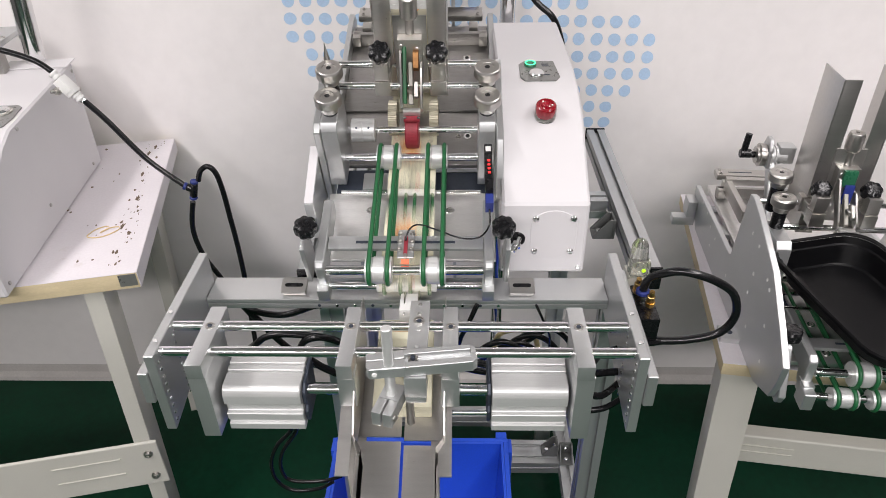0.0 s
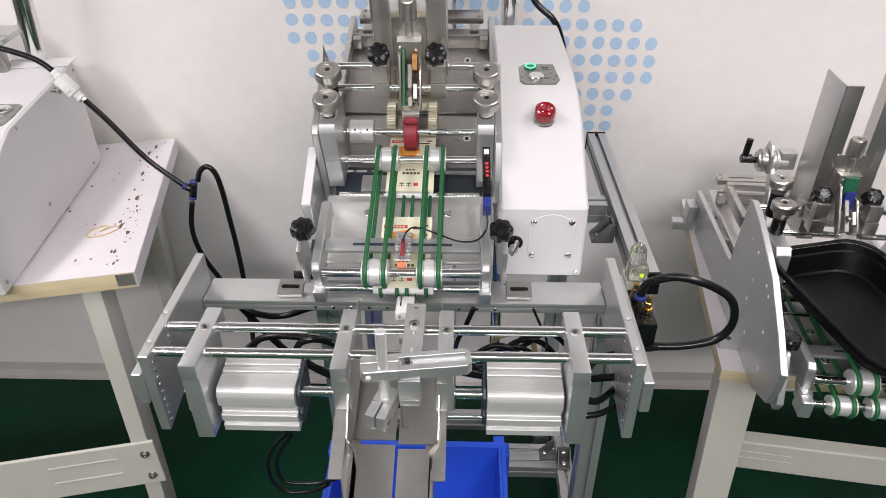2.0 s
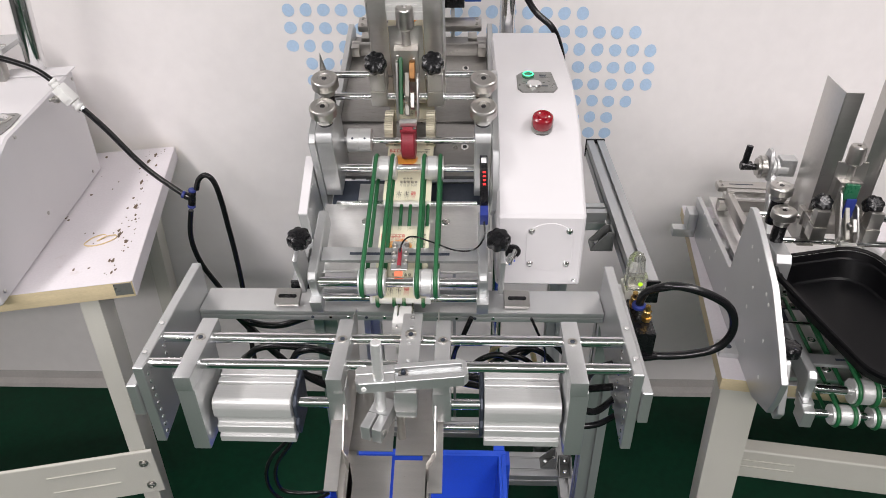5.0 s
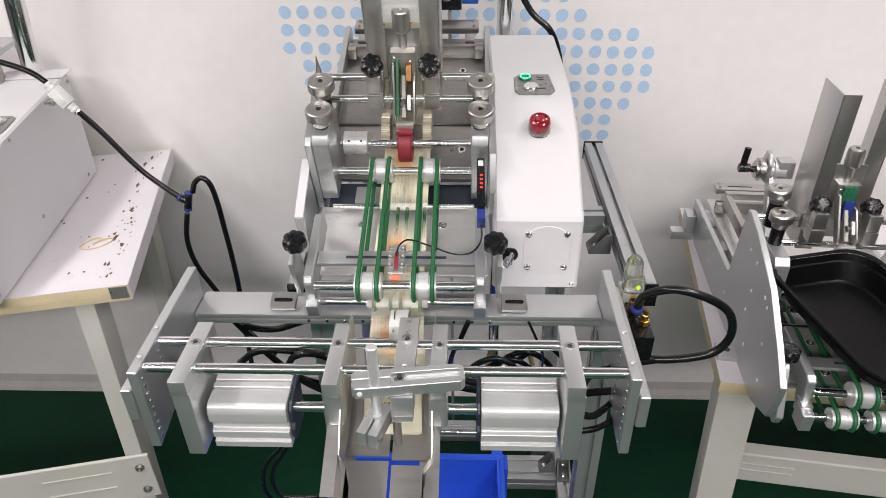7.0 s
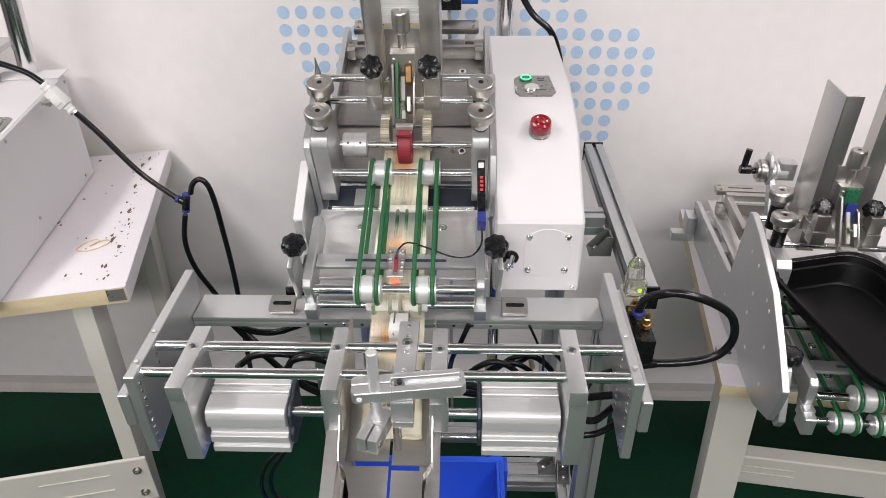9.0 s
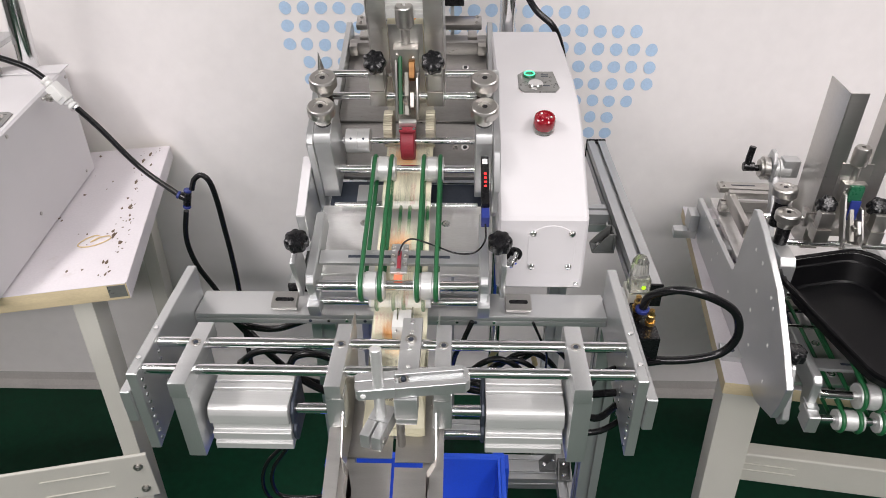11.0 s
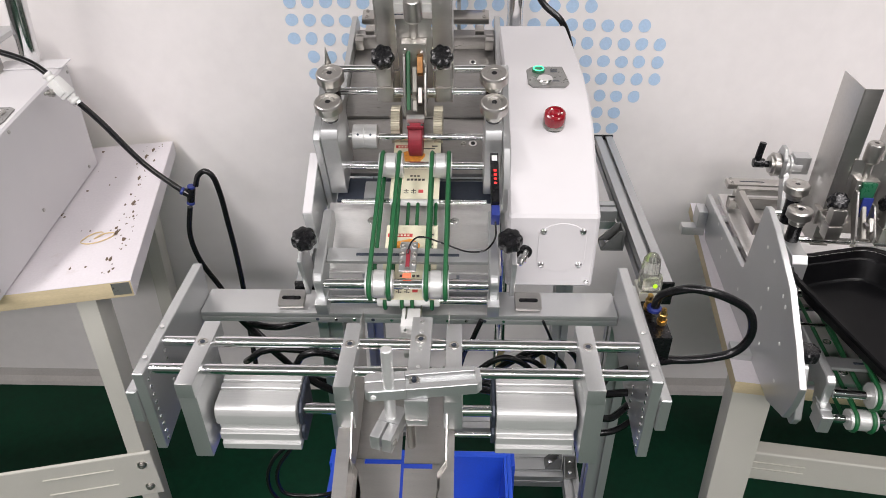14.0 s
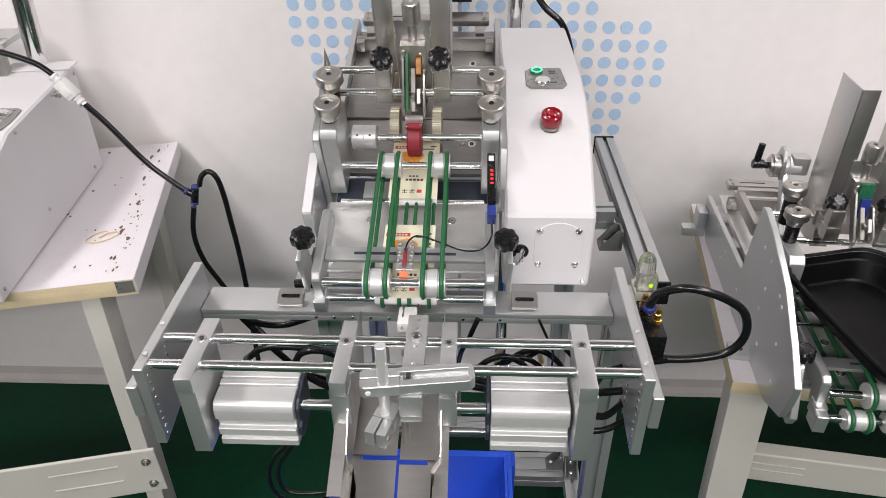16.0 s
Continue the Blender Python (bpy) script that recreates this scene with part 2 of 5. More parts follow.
def washer(parent, c, r=0.0085):
    """A flat round washer lying at c."""
    c = Vector(c)
    return part("washer", lathe(bmesh.new(), c, c + Vector((0, 0, 0.0014)), [(0, r), (0.001, r), (0.0014, r * 0.92)], 20), CHROME, parent)


def lobed(c, r, h, lobes=7):
    """A star knob: scalloped disc with a domed top, standing on c."""
    bm = bmesh.new()
    seg = lobes * 8
    rings = []
    for z, k in ((0, 0.80), (0.12, 0.96), (0.45, 1.0), (0.75, 0.97), (0.92, 0.84), (1.0, 0.55), (1.0, 0.2)):
        ring = []
        for i in range(seg):
            a = 2 * math.pi * i / seg
            rr = r * k * (1 - 0.13 * (0.5 - 0.5 * math.cos(lobes * a)) ** 1.4)
            ring.append(bm.verts.new(Vector(c) + Vector((rr * math.cos(a), rr * math.sin(a), h * z))))
        rings.append(ring)
    for a, b in zip(rings, rings[1:]):
        for i in range(seg):
            bm.faces.new((a[i], a[(i + 1) % seg], b[(i + 1) % seg], b[i]))
    bm.faces.new(rings[0][::-1])
    bm.faces.new(rings[-1])
    return bm


def wall_box(name, spec, mat, label=""):
    ob = part(name, B(spec, bevel=0), mat, None, label, smooth=False)
    return tagged(ob, label, "", "", "structure")


# ---------- the room ----------
wall_box("floor", (-4, 4, -4.5, WALL, FLOOR - 0.1, FLOOR), FLOORM, "glossy dark green epoxy painted floor")
wall_box("wall_north", (-4, 4, WALL, WALL + 0.15, FLOOR, 2.75), WALLM, "off-white smooth wall with pale blue dots")
# unseen walls added to close the room and darken reflections
wall_box("wall_south", (-4, 4, -4.65, -4.5, FLOOR, 2.75), FARWALL)
wall_box("wall_west", (-4.15, -4, -4.5, WALL, FLOOR, 2.75), FARWALL)
wall_box("wall_east", (4, 4.15, -4.5, WALL, FLOOR, 2.75), FARWALL)
wall_box("ceiling", (-4, 4, -4.5, WALL, 2.75, 2.9), CEILM)
skirt = bmesh.new()
prism(skirt, [(WALL, FLOOR), (WALL - 0.028, FLOOR), (WALL - 0.022, FLOOR + 0.012), (WALL - 0.006, FLOOR + 0.022), (WALL, FLOOR + 0.05)], "x", -4, 4, 0)
tagged(part("baseboard", skirt, SKIRT, None, "greyish rolled-up edge of the wall film"), kind="structure")
DOT_ROWS = [(-2, -14, 1), (-1, -14, 1), (0, -14, 2), (1, -14, 5), (2, -14, 6), (3, -13, 6), (4, -13, 6), (5, 0, 5), (6, 1, 4), (7, 1, 4)]
dots = bmesh.new()
for r, i0, i1 in DOT_ROWS:
    for i in range(i0, i1 + 1):
        cx = 0.291 + 0.0424 * i + random.uniform(-0.001, 0.001)
        cz = 1.179 - 0.0427 * r - 0.0165 * (cx - 0.1) + random.uniform(-0.001, 0.001)
        if i < -5:
            cx -= 0.0155
        ring = []
        ph = random.uniform(0, 6)
        for k in range(20):
            a = 2 * math.pi * k / 20
            rr = 0.0148 * (1 + 0.04 * math.sin(2 * a + ph) + 0.02 * math.sin(3 * a + 2 * ph))
            ring.append(dots.verts.new((cx + rr * math.cos(a), WALL - 0.0012, cz + rr * math.sin(a))))
        dots.faces.new(ring)
tagged(part("wall_print", dots, DOTM, None, "pale blue printed dots on the wall", smooth=False), "", "", "", "structure")


# ---------- tools for the machines ----------
def profile(parent, name, p0, p1, size=0.04, up=(0, 0, 1), label=""):
    """A slotted aluminium profile from p0 to p1, its section centred on that line."""
    p0, p1 = Vector(p0), Vector(p1)
    z = (p1 - p0).normalized()
    x = Vector(up).cross(z)
    if x.length < 1e-3:
        x = Vector((1, 0, 0))
    x.normalize()
    y = z.cross(x)
    h, s, d, k = size / 2, size * 0.1, size * 0.2, size * 0.18
    poly = []
    for a in range(4):
        c, n = [(1, 0), (0, 1), (-1, 0), (0, -1)][a]
        for u, v in ((-h, h), (-s, h), (-s, h - d * 0.35), (-k, h - d * 0.45), (-k, h - d), (k, h - d), (k, h - d * 0.45), (s, h - d * 0.35), (s, h)):
            # turned by a quarter each time
            poly.append((u * c + v * n, -u * n + v * c))
    bm = bmesh.new()
    va = [bm.verts.new(p0 + x * q[0] + y * q[1]) for q in poly]
    vb = [bm.verts.new(p1 + x * q[0] + y * q[1]) for q in poly]
    n = len(poly)
    bm.faces.new(va)
    bm.faces.new(vb[::-1])
    for i in range(n):
        bm.faces.new((va[i], vb[i], vb[(i + 1) % n], va[(i + 1) % n]))
    return part(name, bm, ALU_DARK, parent, label, smooth=False)


def put(bm, m):
    bmesh.ops.transform(bm, matrix=m, verts=bm.verts)
    return bm


def bumped_plate(parent, name, poly, a, b, mat=ALU, holes=(), r=0.003):
    ob = part(name, P(poly, "x", a, b), mat, parent)
    side = min(a, b) - 0.0006 if a < 0 else max(a, b) + 0.0006
    for v, w in holes:
        part("hole", R((side, v, w), (side + (0.0012 if a < 0 else -0.0012), v, w), r, 12, 0.0003), NYLON, ob, "bright drilled hole")
    return ob


# ---------- the feeder, in its own space: x across, y along, z up from its feet ----------
PLATE = [(0.145, 0.070), (0.152, 0.110), (0.19, 0.158), (0.285, 0.165), (0.345, 0.184), (0.36, 0.180), (0.400, 0.058), (0.44, 0.056), (0.675, 0.062), (0.69, 0.04), (0.66, -0.012), (0.21, -0.012)]


FLAT = [(0.125, -0.005), (0.128, 0.078), (0.236, 0.1010), (0.240, 0.096), (0.240, -0.005)]
REAR = [(0.213, -0.012), (0.213, 0.150), (0.225, 0.160), (0.285, 0.165), (0.345, 0.184), (0.36, 0.180), (0.400, 0.058), (0.44, 0.056), (0.675, 0.062), (0.69, 0.04), (0.66, -0.012)]
OUTER = [(-0.013, 0.012), (0.05, -0.0165), (0.545, -0.0165), (0.60, 0.03), (0.605, 0.067), (0.305, 0.078), (0.295, 0.085), (0.277, 0.228), (0.262, 0.232), (0.211, 0.221), (0.099, 0.182), (0.021, 0.130), (-0.03, 0.09), (-0.025, 0.05)]


def stamped_knob(parent, x, y, z, r=0.0215, h=0.03):
    prof = [(0, r * 0.45), (0.0, r * 0.62), (h * 0.28, r * 0.70), (h * 0.44, r * 0.95), (h * 0.48, r), (h * 0.88, r), (h * 0.97, r * 0.93), (h, r * 0.86), (h, r * 0.50), (h - 0.0012, r * 0.46), (h - 0.0012, r * 0.22)]
    k = part("adjusting_knob", lathe(bmesh.new(), (x, y, z - h), (x, y, z), prof, 36), STEEL, parent, "turned steel adjusting knob")
    part("socket", R((x, y, z - 0.004), (x, y, z - 0.0008), r * 0.21, 6, 0.0002), BLACK, k, "dark hexagon socket")
    part("stem", R((x, y, z - h - 0.05), (x, y, z - h + 0.001), r * 0.55), BLACK, k, "black threaded stem")
    return k




def roller(parent, x0, x1, y, z, r):
    n = x1 - x0
    return part("roller", lathe(bmesh.new(), (x0, y, z), (x1, y, z), [(0, r * 0.55), (0, r * 0.98), (n * 0.12, r), (n * 0.14, r * 0.93), (n * 0.28, r * 0.93), (n * 0.30, r), (n * 0.70, r), (n * 0.72, r * 0.93), (n * 0.86, r * 0.93), (n * 0.88, r), (n, r * 0.98), (n, r * 0.55)], 32), EXTRUDED, parent, "turned aluminium belt roller")


def loop_belt(parent, x, a, b, r, br):
    """An endless round belt over two rollers at a and b (y, z), of radius r."""
    a, b = Vector((x, *a)), Vector((x, *b))
    d = (b - a).normalized()
    n = Vector((0, -d.z, d.y))
    pts = []
    for i in range(9):
        t = math.pi * i / 8
        pts.append(b + r * (n * math.cos(t) + d * math.sin(t)))
    for i in range(1, 8):
        pts.append(b - r * n + (a - b) * i / 8)
    for i in range(9):
        t = math.pi * i / 8
        pts.append(a + r * (-n * math.cos(t) - d * math.sin(t)))
    for i in range(1, 8):
        pts.append(a + r * n + (b - a) * i / 8)
    return part("belt", sweep(pts, br, 8, 2, True), GREEN, parent, "green round drive belt")


HIGH = (0.240, 0.071)


def feeder(name, m, label, main):
    LOW = (0.006, 0.068) if main else (0.004, 0.056)
    hx = 0.058 if main else 0.050
    ht = 0.40 if main else 0.408
    gx = 0.0 if main else 0.012
    f = thing(name, m, label, "card feeder")
    for s in (-1, 1):
        poly = PLATE
        holes = [(0.20, 0.09), (0.24, 0.05), (0.24, 0.13), (0.29, 0.08), (0.30, 0.15), (0.33, 0.02), (0.42, 0.03), (0.46, 0.045), (0.50, 0.03)]
        if main and s < 0:
            bumped_plate(f, "side_plate", REAR, -0.150, -0.139, ALU, holes[1:])
            part("front_plate", P(FLAT, "x", -0.166, -0.151), ALU, f, "low flat-topped aluminium side plate")
            # white strip laid on the aluminium edge: its lit top put into colour
            part("lit_edge", P([(0.1285, 0.0782), (0.1285, 0.0798), (0.2355, 0.1028), (0.2355, 0.1012)], "x", -0.1655, -0.1515, 0.0004), WHITE, f, "white strip for the light on the plate's top edge")
        elif main or s > 0:
            bumped_plate(f, "side_plate", poly, s * 0.150, s * 0.139, ALU, holes)
        else:
            bumped_plate(f, "side_plate", OUTER, -0.185, -0.174, ALU, [(0.219, 0.180), (0.178, 0.179), (0.421, 0.020), (0.290, 0.035), (0.170, 0.127), (0.111, 0.157), (0.172, 0.084), (0.093, 0.149), (0.139, 0.032), (0.072, 0.090), (0.049, 0.031), (0.442, 0.053), (0.397, 0.052), (0.525, 0.066), (0.481, 0.064)], 0.0035)
            for v0, v1, w0, w1 in ((0.10, 0.13, 0.0, 0.06), (0.235, 0.285, 0.02, 0.06), (0.45, 0.49, -0.01, 0.03)):
                part("spacer", B((-0.1735, -0.139, v0, v1, w0, w1)), ALU, f)
        part("bearing_block", P([(0.215, 0.03), (0.215, 0.150), (0.225, 0.162), (0.295, 0.162), (0.305, 0.150), (0.305, 0.03)], "x", s * 0.1385, s * 0.112, 0.001), ALU, f)
        part("front_arm", P([(0.0, 0.02), (0.0, 0.078), (0.008, 0.086), (0.13, 0.086), (0.135, 0.08), (0.135, 0.05), (0.03, 0.045), (0.022, 0.02)], "x", s * 0.132, s * 0.118, 0.002), ALU, f)
        part("pinch_block", B((s * 0.134, s * 0.116, -0.012, 0.014, 0.012, 0.038)), ALU, f)
        part("knob_arm", B((s * 0.158, s * 0.1505, 0.03, 0.075, 0.004, 0.085)), ALU, f)
        kx, ky, kz = (s * 0.147, 0.055, 0.098) if main or s > 0 else (-0.163, 0.026, 0.105)
        k = part("star_knob", lobed((kx, ky, kz), 0.0185, 0.021), BLACK, f, "black scalloped hand knob")
        part("stem", R((kx, ky, kz - 0.014), (kx, ky, kz + 0.001), 0.005), STEEL, k)
        if main:
            foot = part("foot", P([(s * 0.1585, 0.006), (s * 0.195, 0.006), (s * 0.199, 0.010), (s * 0.199, 0.034), (s * 0.196, 0.038), (s * 0.1585, 0.038)], "z", 0.0, 0.006), BRUSHED, f, "slotted steel foot plate")
            part("slot", P([(s * 0.168 + 0.0034 * math.cos(a) + (s * 0.022 if s * math.cos(a) > 0 else 0), 0.022 + 0.0034 * math.sin(a)) for a in (2 * math.pi * (q + 0.5) / 16 for q in range(16))], "z", 0.0055, 0.0066, 0), BLACK, foot, "long dark slot")
        stamped_knob(f, s * 0.125, 0.249 if main else 0.276, 0.197 if main else 0.226)
        stamped_knob(f, s * 0.125, 0.292 if main else 0.317, 0.217 if main else 0.254)
        # clamps that carry the hopper guides
        part("clamp", B((gx + s * 0.034, gx + s * 0.060, 0.318, 0.346, 0.138, 0.166), (gx + s * 0.036, gx + s * 0.058, 0.3465, 0.372, 0.142, 0.170), (gx + s * 0.036, gx + s * 0.062, 0.3725, 0.396, 0.140, 0.172)), STEEL, f)
        part("clamp", B((gx + s * 0.035, gx + s * 0.059, 0.320, 0.342, 0.167, 0.200)), STEEL, f)
        k = part("star_knob", put(lobed((0, 0, 0), 0.0185, 0.024), Matrix.Translation((gx + s * 0.045, 0.322 if main else 0.352, 0.218 if main else 0.196)) @ Matrix.Rotation(radians(38), 4, "X")), BLACK, f, "black scalloped hand knob")
        part("stem", R((gx + s * 0.045, 0.331 if main else 0.356, 0.17), (gx + s * 0.045, 0.320 if main else 0.350, 0.224 if main else 0.202), 0.006), STEEL, k)
        g = bmesh.new()
        box(g, gx + s * hx, gx + s * (hx + 0.0025), 0.375, 0.465, 0.09, ht, 0.0006)
        box(g, gx + s * (hx - 0.029), gx + s * (hx - 0.0002), 0.375, 0.3775, 0.09, ht, 0.0006)
        part("hopper_guide", g, BRUSHED, f, "tall folded stainless hopper guide")
        if main:
            part("gear_roller", toothed((s * 0.036, 0.340, 0.070), 0.0075, 0.033), GEARM, f, "toothed feed roller")
        part("rear_block", B((s * 0.136, s * 0.120, 0.59, 0.615, 0.04, 0.062), (s * 0.118, s * 0.10, 0.618, 0.64, 0.045, 0.066)), STEEL, f)
    # front bed's lamp reflection is put into a lighter colour of the same steel
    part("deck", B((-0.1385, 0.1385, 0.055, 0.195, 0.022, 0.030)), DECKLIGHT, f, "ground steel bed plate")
    # the second feeder takes a darker steel here and the lightened one behind
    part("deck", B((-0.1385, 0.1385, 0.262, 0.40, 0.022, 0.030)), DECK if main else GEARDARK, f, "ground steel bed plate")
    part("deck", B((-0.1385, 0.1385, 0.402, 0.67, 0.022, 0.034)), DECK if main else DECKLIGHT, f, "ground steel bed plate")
    # dark box added under the bed so that its opening looks dark
    part("bed_gap_box", B((-0.13, -0.02, 0.205, 0.258, -0.005, 0.022), (0.03, 0.135, 0.198, 0.258, -0.015, 0.016)), DARK, f, "dark box added in the opening under the bed")
    part("motor_bracket", B((-0.085, -0.022, 0.207, 0.245, 0.0225, 0.028)), ALU, f)
    for x in (-0.066, 0.066):
        screw(f, (x, 0.156, 0.030), (0, 0, 1), 0.0045)
        screw(f, (x, 0.08, 0.030), (0, 0, 1), 0.0045)
        screw(f, (x * 1.2, 0.335, 0.030), (0, 0, 1), 0.0045)
        for y in (0.08, 0.156):
            washer(f, (x, y, 0.0301), 0.0072)
        for y, z in ((0.335, 0.0301), (0.47, 0.0341), (0.56, 0.0341)):
            washer(f, (x * 1.45, y, z), 0.0075)
            part("socket", R((x * 1.45, y, z + 0.001), (x * 1.45, y, z + 0.003), 0.0038, 6, 0.0003), BLACK, f, "dark socket of a bed screw")
    bar = part("sensor_bar", B((-0.1175, 0.1175, 0.039, 0.064, 0.0705, 0.0775)), ALU, f, "slotted cross bar")
    part("slot", B((-0.075, 0.075, 0.049, 0.0535, 0.0772, 0.0782, 0)), DARK, bar)
    # shafts
    for y, z, r in ((LOW[0], LOW[1], 0.0075), (0.007, 0.026, 0.006) if main else (-0.012, 0.018, 0.0065), (HIGH[0], HIGH[1], 0.0065), (0.188, 0.040, 0.004), (0.298, 0.080, 0.006)):
        part("shaft", R((-0.1175, y, z), (0.1175, y, z), r), CHROME, f, "polished steel shaft")
    for y, z in ((0.332, 0.148) if main else (0.346, 0.120), (0.38, 0.156)):
        part("guide_rod", R((-0.136, y, z), (0.136, y, z), 0.0062), CHROME, f, "polished steel rod")
    shift = 0.0 if main else -0.006
    for y0, z0 in (LOW, HIGH):
        roller(f, shift - 0.057, shift - 0.018, y0, z0, 0.0205)
        roller(f, shift + 0.024, shift + 0.061, y0, z0, 0.0205)
    for x in (-0.051, -0.024, 0.029, 0.056):
        loop_belt(f, shift + x, LOW, HIGH, 0.0213, 0.0035)
    if main:
        for x in (-0.033, -0.008, 0.007, 0.036):
            loop_belt(f, x, (0.007, 0.026), (0.262, 0.030), 0.0125, 0.0030)
        part("lower_roller", R((-0.045, 0.007, 0.026), (0.047, 0.007, 0.026), 0.0095), NYLON, f)
    else:
        for x0 in (-0.089, -0.029, 0.031):
            roller(f, x0, x0 + 0.040, -0.012, 0.018, 0.0165)
            for x in (x0 + 0.007, x0 + 0.033):
                loop_belt(f, x, (-0.012, 0.018), (0.262, 0.020), 0.0172, 0.0033)
        part("end_block", P([(-0.028, 0.0), (-0.028, 0.034), (0.004, 0.036), (0.004, 0.0)], "x", -0.136, -0.1175, 0.0015), ALU, f)
        part("swing_arm", P([(-0.014, 0.0), (-0.022, 0.018), (0.010, 0.098), (0.022, 0.104), (0.032, 0.098), (0.03, 0.085), (0.010, 0.0)], "x", -0.172, -0.160, 0.0015), ALU, f, "slanted aluminium bearing arm")
        part("spring", sweep([(-0.166 + 0.006 * math.cos(a), 0.040 + 0.006 * math.sin(a), 0.030 + 0.0014 * a) for a in (math.pi / 3 * q for q in range(60))], 0.0011, 5, 2), STEEL, f, "coiled steel return spring")
    part("idler", R((-0.038, 0.188, 0.040), (0.04, 0.188, 0.040), 0.0062), NYLON, f, "white nylon idler sleeve")
    # red friction wheel and its collar
    if main:
        part("friction_wheel", lathe(bmesh.new(), (-0.0115, 0.298, 0.080), (0.0115, 0.298, 0.080), [(0, 0.012), (0, 0.030), (0.002, 0.032), (0.021, 0.032), (0.023, 0.030), (0.023, 0.012)], 40), RED, f, "red rubber friction wheel")
    c = part("clutch_collar", lathe(bmesh.new(), (-0.105, 0.298, 0.080), (-0.064, 0.298, 0.080), [(0, 0.008), (0, 0.0195), (0.001, 0.0205), (0.019, 0.0205), (0.0195, 0.0198), (0.0205, 0.0198), (0.021, 0.0205), (0.040, 0.0205), (0.041, 0.0195), (0.041, 0.008)], 28), EXTRUDED, f, "split aluminium shaft collar")
    for x in (-0.095, -0.074):
        part("hole", R((x, 0.2858, 0.0955), (x, 0.2848, 0.0967), 0.002, 10), DARK, c)
    # feed gate above the wheel
    gate = part("feed_gate", B((-0.020, 0.020, 0.354, 0.372, 0.150, 0.222, 0.001)), STEEL, f, "bright steel feed gate block")
    for x, z in ((-0.014, 0.212), (0.012, 0.206)):
        part("screw", R((x, 0.354, z), (x, 0.351, z), 0.0036, 12), STEEL, gate)
    part("gate_cheek", P([(0.353, 0.205), (0.346, 0.205), (0.302, 0.136), (0.302, 0.122), (0.311, 0.122), (0.353, 0.180)], "x", -0.018, -0.0135, 0.0008), BRUSHED, gate, "steel cheek plate")
    part("gate_cheek", P([(0.353, 0.180), (0.338, 0.180), (0.302, 0.136), (0.302, 0.122), (0.311, 0.122), (0.353, 0.170)], "x", 0.0155, 0.0195, 0.0008), BRUSHED, gate, "steel cheek plate")
    part("gate_rail", P([(0.353, 0.178), (0.346, 0.186), (0.303, 0.132), (0.309, 0.125)], "x", -0.004, 0.004, 0.001), GEARDARK, gate, "dull steel guide rail")
    part("gate_shoe", P([(0.328, 0.160), (0.320, 0.166), (0.305, 0.146), (0.312, 0.136)], "x", 0.0055, 0.0130, 0.001), STEEL, gate, "bright steel shoe")
    part("gate_link", B((-0.003, 0.003, 0.306, 0.320, 0.150, 0.158)), STEEL, gate)
    part("gate_tip", B((-0.0135, 0.0155, 0.291, 0.3015, 0.117, 0.126)), DECKLIGHT, gate, "bright steel gate lip")
    if main:
        part("gate_belt", P([(0.368, 0.214), (0.361, 0.220), (0.300, 0.136), (0.307, 0.130)], "x", -0.0125, -0.0065, 0.001), GREEN, gate, "green belt strip")
        part("gate_shoe", P([(0.353, 0.205), (0.344, 0.207), (0.329, 0.186), (0.334, 0.176), (0.353, 0.190)], "x", 0.0045, 0.0145, 0.001), BRASSY, gate, "brassy copper-toned shoe")
        keeper = part("wheel_keeper", B((-0.0125, 0.0145, 0.280, 0.2905, 0.1125, 0.1185)), RED, gate, "red keeper plate over the wheel")
        for x in (-0.010, 0.012):
            part("screw", R((x, 0.284, 0.1185), (x, 0.283, 0.121), 0.0026, 10), CHROME, keeper)
    else:
        part("gate_head", B((-0.012, 0.012, 0.345, 0.3535, 0.190, 0.222)), DARKGREEN, gate, "dark green gate head")
        part("gate_head", B((-0.006, 0.012, 0.340, 0.3445, 0.155, 0.195)), BLUEP, gate, "dark blue gate slide")
    part("front_plate", B((-0.0275, 0.0275, 0.3725, 0.3745, 0.10, 0.255, 0.0005)), BRUSHED, gate, "brushed steel plate behind the gate")
    part("gate_knob", lathe(bmesh.new(), (0, 0.375, 0.205), (0, 0.375, 0.288), [(0, 0.0075), (0.046, 0.0075), (0.0462, 0.0125), (0.050, 0.0145), (0.076, 0.0145), (0.081, 0.0135), (0.083, 0.012), (0.083, 0.004), (0.079, 0.004)], 28), STEEL, gate, "knurled steel gate knob")
    if not main:
        gate.location = (gx, 0.0, 0.022)
    # rear cross arm
    arm = part("rear_arm", B((-0.128, 0.128, 0.650, 0.683, 0.058, 0.072, 0.003)), STEEL, f, "rear steel cross arm with slots")
    part("slot", B((-0.10, -0.045, 0.664, 0.667, 0.0715, 0.0727, 0)), DARK, arm)
    for x in (-0.118, 0.118):
        screw(f, (x, 0.657, 0.072), (0, 0, 1), 0.004)
        screw(f, (x, 0.676, 0.072), (0, 0, 1), 0.004)
    part("rear_plate", B((-0.136, 0.136, 0.602, 0.612, 0.034, 0.062)), DECK, f)
    return f


